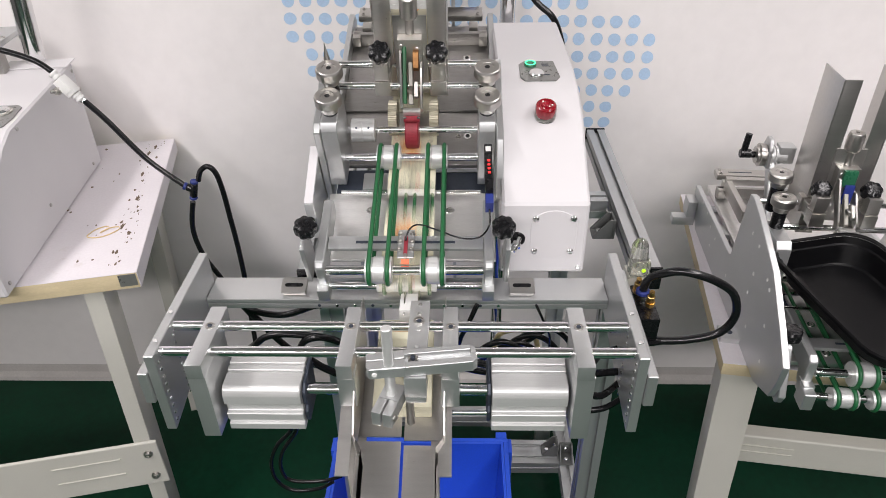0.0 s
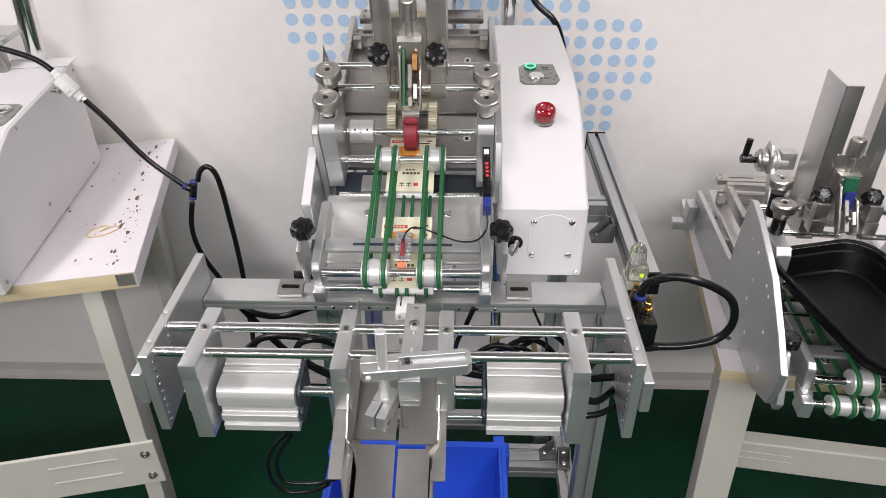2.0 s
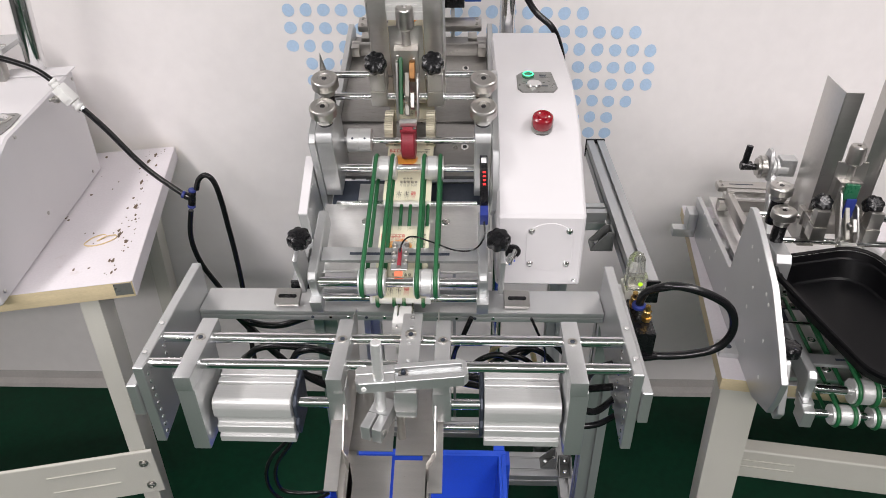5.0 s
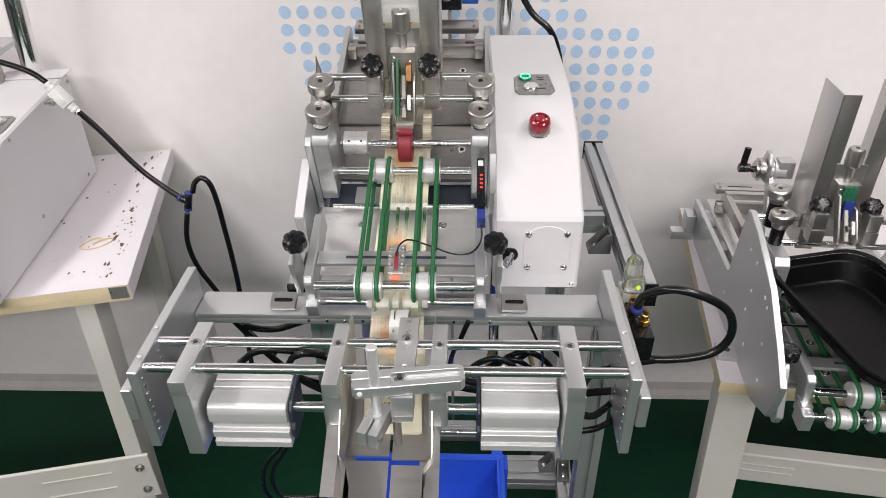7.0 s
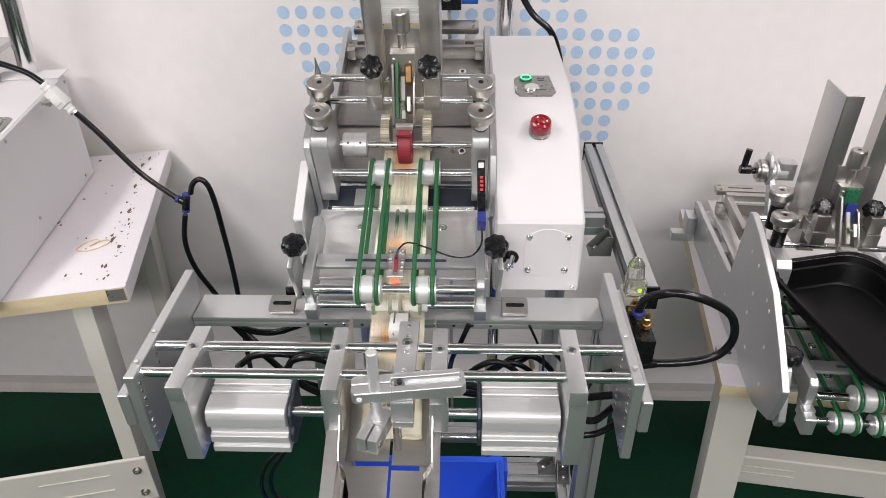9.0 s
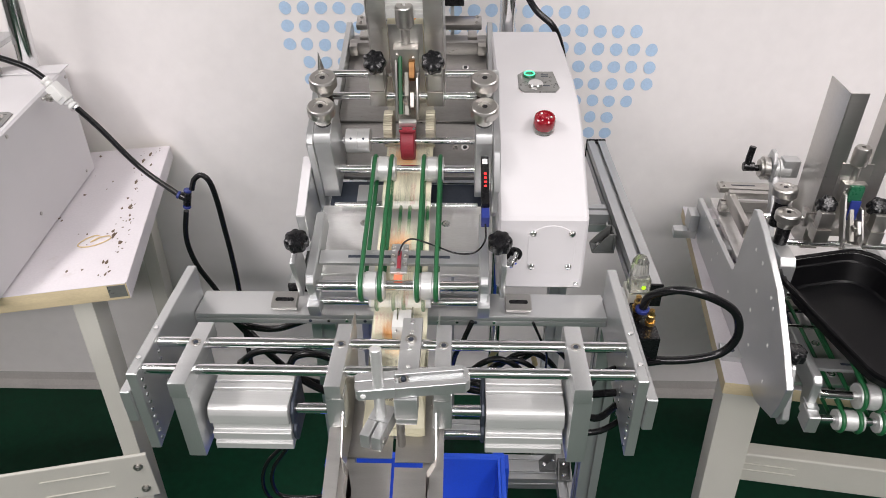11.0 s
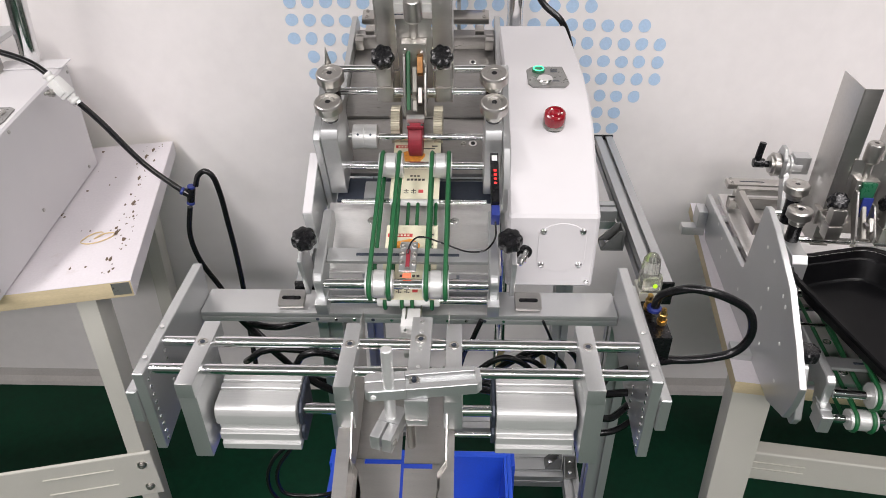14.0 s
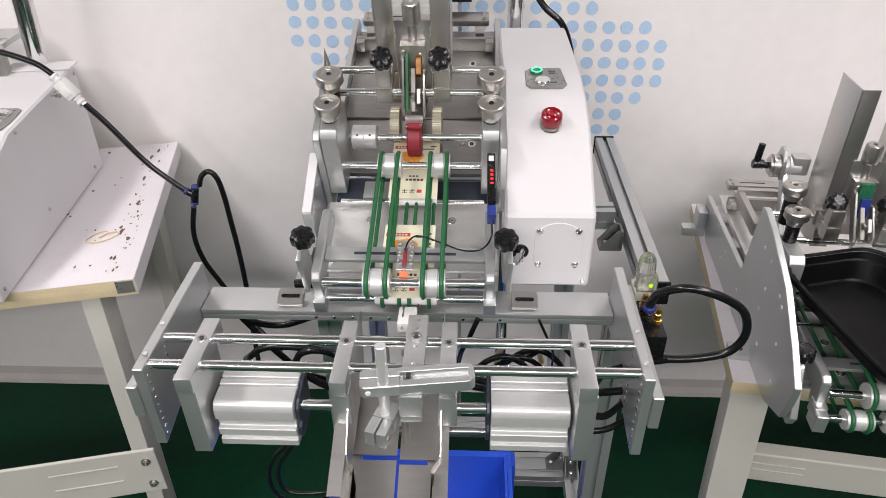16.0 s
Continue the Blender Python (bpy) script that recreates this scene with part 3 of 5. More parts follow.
def toothed(c, half, r, n=26):
    bm = bmesh.new()
    rings = []
    for x, k in ((-half, 0.4), (-half, 0.97), (half, 0.97), (half, 0.4)):
        ring = []
        for i in range(n * 4):
            a = 2 * math.pi * i / (n * 4)
            rr = r * k * (1.0 if i % 4 < 2 or k < 0.5 else 0.93)
            ring.append(bm.verts.new(Vector(c) + Vector((x, rr * math.cos(a), rr * math.sin(a)))))
        rings.append(ring)
    for a, b in zip(rings, rings[1:]):
        for i in range(n * 4):
            bm.faces.new((a[i], a[(i + 1) % (n * 4)], b[(i + 1) % (n * 4)], b[i]))
    bm.faces.new(rings[0][::-1])
    bm.faces.new(rings[-1])
    return bm


FEED = Matrix.Translation((0.008, 0.13, 0.938)) @ Matrix.Rotation(radians(18), 4, "X")
main_feeder = feeder("card_feeder", FEED, "inclined aluminium card feeder with green belts and red wheel", True)
# sensor over the cards, only on this one
sen = part("card_sensor", P([(0.018, 0.080), (0.018, 0.083), (0.072, 0.083), (0.072, 0.080)], "x", -0.011, 0.014, 0.001), ALU, main_feeder, "small sensor plate with a red glow")
part("sensor_head", B((-0.0015, 0.0045, 0.022, 0.056, 0.0832, 0.0865)), RED, sen, "dark red sensor lead")
part("sensor_tip", R((0.0015, 0.021, 0.083), (0.0015, 0.021, 0.0865), 0.004, 6), STEEL, sen)
part("glow", B((-0.005, 0.007, 0.009, 0.0175, 0.078, 0.0795, 0.0005)), GLOWSPOT, sen, "glowing red sensor spot")
for x in (-0.0075, 0.0105):
    for y in (0.063, 0.048, 0.033):
        screw(main_feeder, (x, y, 0.083), (0, 0, 1), 0.0042)
part("pointer_pin", lathe(bmesh.new(), (-0.131, 0.318, 0.16), (-0.131, 0.318, 0.243), [(0, 0.005), (0.055, 0.005), (0.058, 0.0042), (0.083, 0.0004)], 14), STEEL, main_feeder, "pointed steel pin")
amp = part("sensor_amplifier", B((0.120, 0.132, 0.10, 0.20, 0.118, 0.140)), BLACK, main_feeder, "black sensor amplifier with red digits")
part("label_bar", B((0.122, 0.130, 0.182, 0.193, 0.1398, 0.1406, 0)), NYLON, amp)
for i in range(4):
    part("digit", B((0.1245, 0.1285, 0.160 - 0.0085 * i, 0.1635 - 0.0085 * i, 0.1398, 0.1407, 0)), GLOWRED, amp, "glowing red digit bar")
part("plug", B((0.120, 0.132, 0.080, 0.0995, 0.112, 0.134)), BLUEP, amp, "blue cable plug")
part("sensor_cable", sweep([(0.126, 0.082, 0.12), (0.126, 0.06, 0.108), (0.112, 0.050, 0.092), (0.085, 0.052, 0.086), (0.05, 0.064, 0.090), (0.02, 0.072, 0.094), (0.006, 0.062, 0.094), (0.001, 0.045, 0.089)], 0.0014, 6), RUBBER, main_feeder, "thin black sensor cable")


# ---------- white drive cover beside the feeder ----------
def drive_cover(name, m, x0, x1, prof, label):
    c = thing(name, m, label, "drive cover")
    bm = bmesh.new()
    prism(bm, prof, "x", x0, x1, 0.004)
    part("shell", bm, WHITE, c, "white powder-coated steel shell")
    return c


cov = drive_cover("drive_cover", (0.22, 0.2, 0.938), -0.065, 0.070, [(0.0, 0.0), (0.0, 0.130), (0.022, 0.142), (0.13, 0.212), (0.20, 0.236), (0.27, 0.247), (0.40, 0.251), (0.54, 0.252), (0.55, 0.20), (0.55, 0.0)], "white powder-coated drive cover with buttons and emergency stop")


def on_slope(a, b, h=0.0):
    """A frame on the cover's sloping top between profile points a and b (y, z): x across, y up the slope."""
    d = Vector((0, b[0] - a[0], b[1] - a[1])).normalized()
    x = Vector((1, 0, 0))
    z = x.cross(d)
    return Matrix.Translation((0, a[0], a[1])) @ Matrix((x, d, z)).transposed().to_4x4() @ Matrix.Translation((0, 0, h))


s1 = on_slope((0.142, 0.216), (0.20, 0.236))
est = part("emergency_stop", put(lathe(bmesh.new(), (0.008, -0.005, 0), (0.008, -0.005, 0.03), [(0.006, 0.0135), (0.0062, 0.0162), (0.009, 0.0172), (0.019, 0.0172), (0.0235, 0.0160), (0.0255, 0.0135), (0.0258, 0.0120), (0.0235, 0.0108), (0.0225, 0.0085), (0.0245, 0.0075), (0.0255, 0.0055), (0.0245, 0.0030)], 40), s1), REDCAP, cov, "dark red mushroom emergency stop button")
part("collar", put(lathe(bmesh.new(), (0.008, -0.005, -0.001), (0.008, -0.005, 0.006), [(0, 0.0178), (0.005, 0.0175), (0.0068, 0.0160)], 32), s1), SMOKED, est, "clear plastic skirt")
for k in range(3):
    a = 2 * math.pi * k / 3
    part("turn_arrow", put(B((0.0065 + 0.0098 * math.cos(a), 0.0095 + 0.0098 * math.cos(a), -0.0065 + 0.0098 * math.sin(a), -0.0035 + 0.0098 * math.sin(a), 0.0228, 0.0241, 0.0003)), s1), NYLON, est, "small white turning mark")
pan = part("button_panel", put(P([(-0.026, 0.0), (-0.019, -0.012), (0.034, -0.012), (0.042, 0.002), (0.036, 0.062), (-0.016, 0.062), (-0.026, 0.05)], "z", -0.001, 0.0022, 0.0005), on_slope((0.236, 0.2424), (0.286, 0.2479))), PANELM, cov, "grey button panel with lit green switch")
on_panel = on_slope((0.236, 0.2424), (0.286, 0.2479))
b1 = part("start_button", put(lathe(bmesh.new(), (-0.006, 0.045, 0.002), (-0.006, 0.045, 0.01), [(0, 0.0108), (0.003, 0.0108), (0.0045, 0.010), (0.0045, 0.003)], 28), on_panel), DARKGREEN, pan, "green start button with a lit ring")
part("lit_ring", put(sweep([(-0.006 + 0.0085 * math.cos(a), 0.045 + 0.0085 * math.sin(a), 0.0068) for a in (2 * math.pi * k / 14 for k in range(14))], 0.0013, 8, 3, True), on_panel), GLOWGREEN, b1, "glowing green ring")
part("stop_button", put(lathe(bmesh.new(), (0.002, 0.010, 0.002), (0.002, 0.010, 0.01), [(0, 0.0135), (0.003, 0.0135), (0.005, 0.012), (0.0045, 0.005)], 28), on_slope((0.236, 0.2424), (0.286, 0.2479))), CHROME, pan, "steel push button")
for y in (0.04, 0.047, 0.006):
    part("label_bar", put(B((0.014, 0.026, y, y + 0.003, 0.002, 0.0026, 0)), on_slope((0.236, 0.2424), (0.286, 0.2479))), DARK, pan)
disc = [(0.017 + max(-0.036, min(0.036, 0.044 * math.cos(a))), 0.074 + 0.044 * math.sin(a)) for a in (2 * math.pi * k / 40 for k in range(40))]
plate = part("access_plate", P(disc, "y", -0.0012, 0.001, 0.0006), WHITE, cov, "white round-topped access plate")
for x, z in ((-0.012, 0.104), (0.046, 0.104), (0.045, 0.044), (-0.012, 0.044)):
    part("screw", lathe(bmesh.new(), (x, 0.0, z), (x, -0.006, z), [(0, 0.0055), (0.003, 0.0055), (0.005, 0.004), (0.006, 0.002)], 16), CHROME, plate, "domed chrome screw")
part("port", R((-0.040, 0.004, 0.0655), (-0.040, -0.0015, 0.0655), 0.0135, 24), BLACK, cov, "round black opening")
pf = part("port_fitting", lathe(bmesh.new(), (-0.036, 0.0, 0.068), (-0.048, -0.024, 0.054), [(0, 0.0045), (0.010, 0.0045), (0.0102, 0.0075), (0.017, 0.0075), (0.0172, 0.005), (0.024, 0.005), (0.026, 0.003)], 14), CHROME, cov, "chrome hose nipple")
part("side_nipple", R((-0.045, -0.017, 0.058), (-0.060, -0.018, 0.057), 0.0038, 12), CHROME, pf)
for x in (-0.058, 0.06):
    part("screw", R((x, 0.001, 0.012), (x, -0.003, 0.012), 0.0035, 12), CHROME, cov)


# ---------- frame under the feeder ----------
fr = thing("machine_frame", (0.1, 0.3, FLOOR), "slotted aluminium profile stand under the feeder", "stand")
for x, y in ((-0.13, 0.22), (0.352, 0.22), (-0.13, 0.66), (0.33, 0.66)):
    p = profile(fr, "post", (x - 0.1, y - 0.3, 0.0), (x - 0.1, y - 0.3, 0.93), up=(0, 1, 0))
    part("foot_pad", R((x - 0.1, y - 0.3, 0.0), (x - 0.1, y - 0.3, -0.001), 0.02), BLACK, p)
for p0, p1 in (((-0.21, 0.36, 0.13), (0.21, 0.36, 0.13)), ((-0.23, -0.06, 0.13), (-0.23, 0.34, 0.13)), ((0.272, -0.058, 0.12), (0.276, 0.38, 0.12)), ((-0.15, 0.247, 0.12), (0.254, 0.247, 0.12)), ((-0.15, 0.208, 0.12), (0.254, 0.208, 0.12)), ((-0.21, 0.36, 0.9), (0.21, 0.36, 0.9))):
    profile(fr, "rail", p0, p1)
profile(fr, "top_rail", (0.31, -0.06, 0.94), (0.31, 0.501, 0.94), label="long slotted aluminium rail")
part("end_cap", B((0.288, 0.332, -0.066, -0.0605, 0.918, 0.962)), BLACK, fr, "black end cap")
part("end_cap", B((0.288, 0.332, 0.5015, 0.5070, 0.918, 0.962)), BLACK, fr, "black end cap")
profile(fr, "top_rail", (0.235, 0.20, 0.93), (0.285, 0.20, 0.93))
profile(fr, "top_rail", (-0.255, -0.10, 0.965), (-0.255, 0.40, 1.06))
part("end_cap", B((-0.277, -0.233, -0.108, -0.101, 0.94, 0.986)), BLACK, fr, "black end cap")


def corner_bracket(m):
    """A cast L bracket with side ribs: one leg along y, the other up z, with a bolt through each."""
    br = part("corner_bracket", put(B((-0.017, 0.017, 0.0, 0.042, 0.0, 0.005), (-0.017, 0.017, 0.037, 0.042, 0.0052, 0.042)), m), CASTGREY, fr, "grey cast corner bracket with bolts")
    for x in (-0.017, 0.0135):
        part("rib", put(P([(0.0, 0.0052), (0.0368, 0.0052), (0.0368, 0.042), (0.030, 0.042)], "x", x, x + 0.0035, 0.0005), m), CASTGREY, br)
    part("bolt", put(R((0, 0.014, 0.005), (0, 0.014, 0.011), 0.0058, 12), m), CHROME, br)
    part("bolt", put(R((0, 0.037, 0.026), (0, 0.031, 0.026), 0.0058, 12), m), CHROME, br)
    return br


corner_bracket(Matrix.Translation((0.272, 0.182, 0.1402)) @ Matrix.Rotation(radians(0), 4, "Z"))
corner_bracket(Matrix.Translation((0.2515, 0.2285, 0.1402)) @ Matrix.Rotation(radians(-90), 4, "Z") @ Matrix.Translation((0, -0.042, 0)))
corner_bracket(Matrix.Translation((0.245, 0.12, 0.9102)) @ Matrix.Rotation(radians(-90), 4, "Z"))


# ---------- delivery gate ----------
gt = thing("delivery_gate_frame", (0.0, 0.0, 0.938), "aluminium gate frame with side plates, cross rods and blocks", "machine frame")


def gpart(name, bm, mat, label="", parent=None):
    return part(name, bm, mat, parent or gt, label, inworld=True)


beam = gpart("cross_beam", B((-0.307, 0.319, 0.128, 0.186, 0.930, 0.938), (-0.307, 0.319, 0.128, 0.136, 0.920, 0.9296)), ALU, "aluminium angle cross beam")
for i in range(11):
    x = -0.13 + 0.028 * i
    gpart("hole", R((x, 0.1284, 0.9265), (x, 0.1272, 0.9265), 0.0027, 12), CHROME if i % 3 else DARK, "", beam)
for s, xi, xo in ((-1, -0.308, -0.322), (1, 0.320, 0.334)):
    pl = gpart("side_plate", P([(-0.058, 0.990), (0.176, 0.994), (0.176, 0.90), (0.10, 0.885), (-0.058, 0.852)], "x", xi, xo), ALU, "drilled aluminium side plate")
    pl2 = gpart("outer_plate", P([(-0.062, 0.962), (0.17, 0.966), (0.17, 0.90), (-0.062, 0.908)], "x", xo + s * 0.0005, xo + s * 0.014), ALU)
    for k in range(9):
        z = 0.972 - 0.0135 * k
        gpart("hole", R((xi - s * 0.0012, -0.048, z), (xi + s * 0.001, -0.048, z), 0.003, 12), CHROME, "bright drilled hole", pl)
        gpart("hole", R((xi - s * 0.0012, 0.006, z), (xi + s * 0.001, 0.006, z), 0.003, 12), CHROME, "bright drilled hole", pl)
    for y in (0.03, -0.03):
        gpart("hole", R(((xi + xo) / 2, y, 0.9925), ((xi + xo) / 2, y, 0.9935), 0.0035, 12), CHROME, "", pl)
for y in (0.0145, -0.0375):
    gpart("cross_rod", R((-0.3085, y, 0.981), (0.3205, y, 0.981), 0.0073), CHROME, "polished steel cross rod")


def clamp_block(x, w, name):
    b = gpart(name, B((x - w, x + w, -0.077, 0.043, 0.969, 0.993, 0.002)), ALU, "aluminium clamp block on the rods")
    gpart("bolt", lathe(bmesh.new(), (x, 0.0, 0.990), (x, 0.0, 0.9955), [(0, 0.0066), (0.0045, 0.0066), (0.0045, 0.0052), (0.0035, 0.005), (0.0035, 0.003), (0.001, 0.003)], 20), STEEL, "", b)
    gpart("socket", R((x, 0.0, 0.9936), (x, 0.0, 0.9948), 0.0034, 6, 0.0002), DARK, "", b)
    return b


for x, s in ((-0.25, -1), (0.25, 1)):
    b = clamp_block(x, 0.0115, "clamp_block")
    h = gpart("hanger_plate", B((x - 0.012 + s * 0.003, x + 0.012 + s * 0.003, -0.070, 0.02, 0.852, 0.9685, 0.002)), ALU, "aluminium cylinder hanger plate", b)
for x in (-0.057, 0.078):
    b = clamp_block(x, 0.0105, "clamp_block")
    gpart("hanger_plate", B((x - 0.012, x + 0.012, -0.072, -0.045, 0.915, 0.9685, 0.002)), ALU, "short aluminium hanger", b)
# centre bridge with slotted arm
cb = gpart("bridge", B((0.022, 0.049, -0.066, 0.046, 0.9935, 1.002, 0.0015)), ALU, "centre bridge bar")
for y in (0.036, 0.016, -0.016, -0.05):
    gpart("hole", R((0.0355, y, 1.0016), (0.0355, y, 1.0028), 0.0032, 12), CHROME, "", cb)
gpart("bolt", lathe(bmesh.new(), (0.0355, 0.0, 1.000), (0.0355, 0.0, 1.0065), [(0, 0.0075), (0.0055, 0.0075), (0.0055, 0.006), (0.003, 0.0055), (0.003, 0.0025)], 20), STEEL, "", cb)
gpart("socket", R((0.0355, 0.0, 1.003), (0.0355, 0.0, 1.0045), 0.0036, 6, 0.0002), DARK, "", cb)
gpart("bridge_foot", B((0.0215, 0.0495, -0.104, -0.078, 0.966, 0.9995, 0.002), (0.0225, 0.0485, -0.103, -0.079, 0.9555, 0.9655, 0.002)), ALU, "", cb)
slant = Matrix.Translation((0.0355, -0.084, 1.0000)) @ Matrix.Rotation(radians(7.5), 4, "Z") @ Matrix.Scale(0.95, 4)
armb = bmesh.new()
prism(armb, [(-0.060, -0.017), (-0.064, -0.012), (-0.064, -0.0006), (-0.0137, -0.0006), (-0.0137, -0.0175)], "z", 0.0, 0.017, 0.001)
prism(armb, [(-0.064, 0.0006), (-0.064, 0.012), (-0.060, 0.016), (-0.0137, 0.016), (-0.0137, 0.0006)], "z", 0.0, 0.017, 0.001)
prism(armb, [(-0.0138, -0.0175), (-0.0138, -0.0070), (0.0735, -0.0070), (0.0735, -0.0175)], "z", 0.0, 0.017, 0.0006)
prism(armb, [(-0.0138, 0.0070), (-0.0138, 0.016), (0.0735, 0.016), (0.0735, 0.0070)], "z", 0.0, 0.017, 0.0006)
prism(armb, [(0.0734, -0.0175), (0.0734, 0.016), (0.080, 0.009), (0.080, -0.011)], "z", 0.0, 0.017, 0.0006)
prism(armb, [(-0.0138, -0.0070), (-0.0138, 0.0070), (0.0735, 0.0070), (0.0735, -0.0070)], "z", 0.002, 0.009, 0)
arm = gpart("slotted_arm", put(armb, slant), ALU, "slotted aluminium adjusting arm", cb)
gpart("slot_bolt", put(lathe(bmesh.new(), (-0.003, 0, 0.009), (-0.003, 0, 0.0185), [(0, 0.0068), (0.003, 0.0068), (0.007, 0.0065), (0.0055, 0.006), (0.0055, 0.004), (0.003, 0.003)], 20), slant), STEEL, "", arm)
gpart("socket", put(R((-0.003, 0, 0.0125), (-0.003, 0, 0.0190), 0.0030, 6, 0.0002), slant), DARK, "", arm)
gpart("side_screw", put(R((-0.054, -0.0165, 0.008), (-0.054, -0.0185, 0.008), 0.0035, 12), slant), NYLON, "", arm)
post = gpart("stop_post", R((0.004, -0.0965, 0.922), (0.004, -0.0965, 1.074), 0.0068), EXTRUDED, "round steel stop post", cb)
CLAMP = Matrix.Translation((0.000, -0.112, 0.944)) @ Matrix.Rotation(radians(-16), 4, "Z")
sc = gpart("stop_clamp", put(B((-0.0135, -0.0012, -0.020, 0.006, 0, 0.022), (0.0012, 0.0135, -0.020, 0.006, 0, 0.022), (-0.0135, 0.0135, 0.0062, 0.034, 0, 0.022)), CLAMP), ALU, "split aluminium clamp on the post", post)
gpart("clamp_screw", put(R((0.0135, -0.012, 0.011), (0.0165, -0.012, 0.011), 0.0045, 14), CLAMP), STEEL, "", sc)
gpart("stop_pin", R((0.0255, -0.082, 0.895), (0.0255, -0.082, 0.9553), 0.0055), STEEL, "dark steel stop pin", cb)
# white card guide block between feeder and gate
wb = gpart("guide_block", B((0.001, 0.030, 0.072, 0.112, 0.938, 0.963), (0.004, 0.012, 0.074, 0.080, 0.90, 0.9375)), NYLON, "white plastic card guide block", cb)
gpart("guide_wire", R((0.008, 0.112, 0.9655), (0.008, 0.066, 0.958), 0.0016, 8), CHROME, "", wb)
gpart("guide_wire", R((0.029, 0.115, 0.9655), (0.029, 0.080, 0.960), 0.0016, 8), CHROME, "", wb)
# side guides of the chute: folded sheets that stay put
for s, x in ((-1, -0.0475), (1, 0.0695)):
    g = bmesh.new()
    prism(g, [(0.070, 0.990), (0.045, 0.996), (-0.062, 0.955), (-0.110, 0.903), (-0.106, 0.868), (-0.05, 0.868), (0.05, 0.90)], "x", x, x + s * 0.0016, 0)
    gs = gpart("side_guide", g, BRUSHED, "folded stainless side guide", None)
    for pts in (((x, -0.1105, 0.903), (x, -0.1065, 0.868), (x - s * 0.010, -0.122, 0.855), (x - s * 0.010, -0.124, 0.897)), ((x - s * 0.010, -0.1245, 0.897), (x - s * 0.010, -0.1225, 0.855), (x - s * 0.010, -0.26, 0.802), (x - s * 0.010, -0.26, 0.842))):
        lip = bmesh.new()
        lip.faces.new([lip.verts.new(c) for c in pts])
        bmesh.ops.solidify(lip, geom=lip.faces[:], thickness=0.0014)
        gpart("bent_lip", lip, BRUSHED, "", gs)


# ---------- cylinders ----------
def cylinder(x0, x1):
    s = 1 if x1 > x0 else -1
    c = thing("air_cylinder", ((x0 + x1) / 2, -0.02, 0.90), "square extruded aluminium air cylinder", "air cylinder", "air cylinders of the gate")
    prof = [(-0.052, 0.847), (-0.052, 0.858), (-0.048, 0.860), (-0.048, 0.864), (-0.052, 0.866), (-0.052, 0.878), (-0.046, 0.880), (-0.046, 0.893), (-0.053, 0.897), (-0.053, 0.912), (-0.050, 0.921), (-0.044, 0.925), (-0.020, 0.926), (-0.020, 0.9225), (-0.017, 0.9225), (-0.017, 0.928), (-0.008, 0.9285), (-0.008, 0.925), (-0.005, 0.925), (-0.005, 0.930), (0.012, 0.930), (0.014, 0.926), (0.014, 0.850)]
    bm = bmesh.new()
    prism(bm, prof, "x", x0, x1, 0.0008)
    body = part("body", bm, EXTRUDED, c, "ribbed extruded aluminium barrel", inworld=True)
    part("end_plate", P([(-0.040, 0.853), (-0.045, 0.862), (-0.045, 0.876), (-0.037, 0.882), (-0.045, 0.890), (-0.045, 0.910), (-0.034, 0.921), (-0.014, 0.922), (-0.008, 0.926), (0.012, 0.926), (0.012, 0.857)], "x", x1 + s * 0.0004, x1 + s * 0.006), DARK, c, "dark cylinder end plate", inworld=True)
    return c


cylinder(-0.234, -0.127)
cylinder(0.237, 0.134)


# ---------- the two sliding trays of the chute ----------
def tray(s, name):
    """s: -1 for one half, 1 for the other; the halves meet at x = 0.011."""
    c = 0.011
    x_in, x_out = (c - 0.002, -0.0525) if s < 0 else (c + 0.002, 0.0625)
    dy = 0.0 if s < 0 else -0.005
    t = thing(name, (c + s * 0.035, -0.05, 0.86), "sliding stainless chute tray half with folded side", "chute tray", "chute tray halves")
    # floor: a rear plate and a front plate that falls towards the open end
    part("floor_plate", P([(0.045, 0.884), (0.045, 0.8854), (-0.066 + dy, 0.8494 + dy * 0.32), (-0.066 + dy, 0.848 + dy * 0.32)], "x", x_in, x_out, 0), BRUSHED, t, "brushed stainless floor plate", inworld=True)
    part("floor_plate", P([(-0.0725 + dy, 0.8457 + dy * 0.39), (-0.0725 + dy, 0.8471 + dy * 0.39), (-0.27, 0.7694), (-0.27, 0.768)], "x", x_in, x_out, 0), BRUSHED, t, "brushed stainless floor plate", inworld=True)
    part("floor_tie", P([(-0.04, 0.848), (-0.04, 0.855), (-0.10, 0.832), (-0.10, 0.826)], "x", x_out - s * 0.012, x_out, 0), BRUSHED, t, "", inworld=True)
    side = [(0.03, 0.879), (0.03, 0.925), (-0.045, 0.912), (-0.147, 0.866), (-0.147, 0.816), (-0.07, 0.847)]
    part("side_sheet", P(side, "x", x_out, x_out + s * 0.0015, 0), BRUSHED, t, "folded stainless side", inworld=True)
    part("flange", P([(0.03, 0.9265), (0.03, 0.928), (-0.045, 0.915), (-0.147, 0.869), (-0.147, 0.8675), (-0.045, 0.9135)], "x", x_out, x_out + s * 0.0175, 0), BRUSHED, t, "flat stainless flange", inworld=True)
    rods = ((-0.030, 0.905, 0.0075),) if s < 0 else ((-0.030, 0.905, 0.0075), (-0.036, 0.866, 0.0036))
    for y, z, r in rods:
        part("piston_rod", R((x_out + s * 0.002, y, z), (s * 0.2 + 0.005, y, z), r), CHROME, t, "polished piston rod", inworld=True)
    return t


tray_l = tray(-1, "chute_tray")
tray_r = tray(1, "chute_tray")


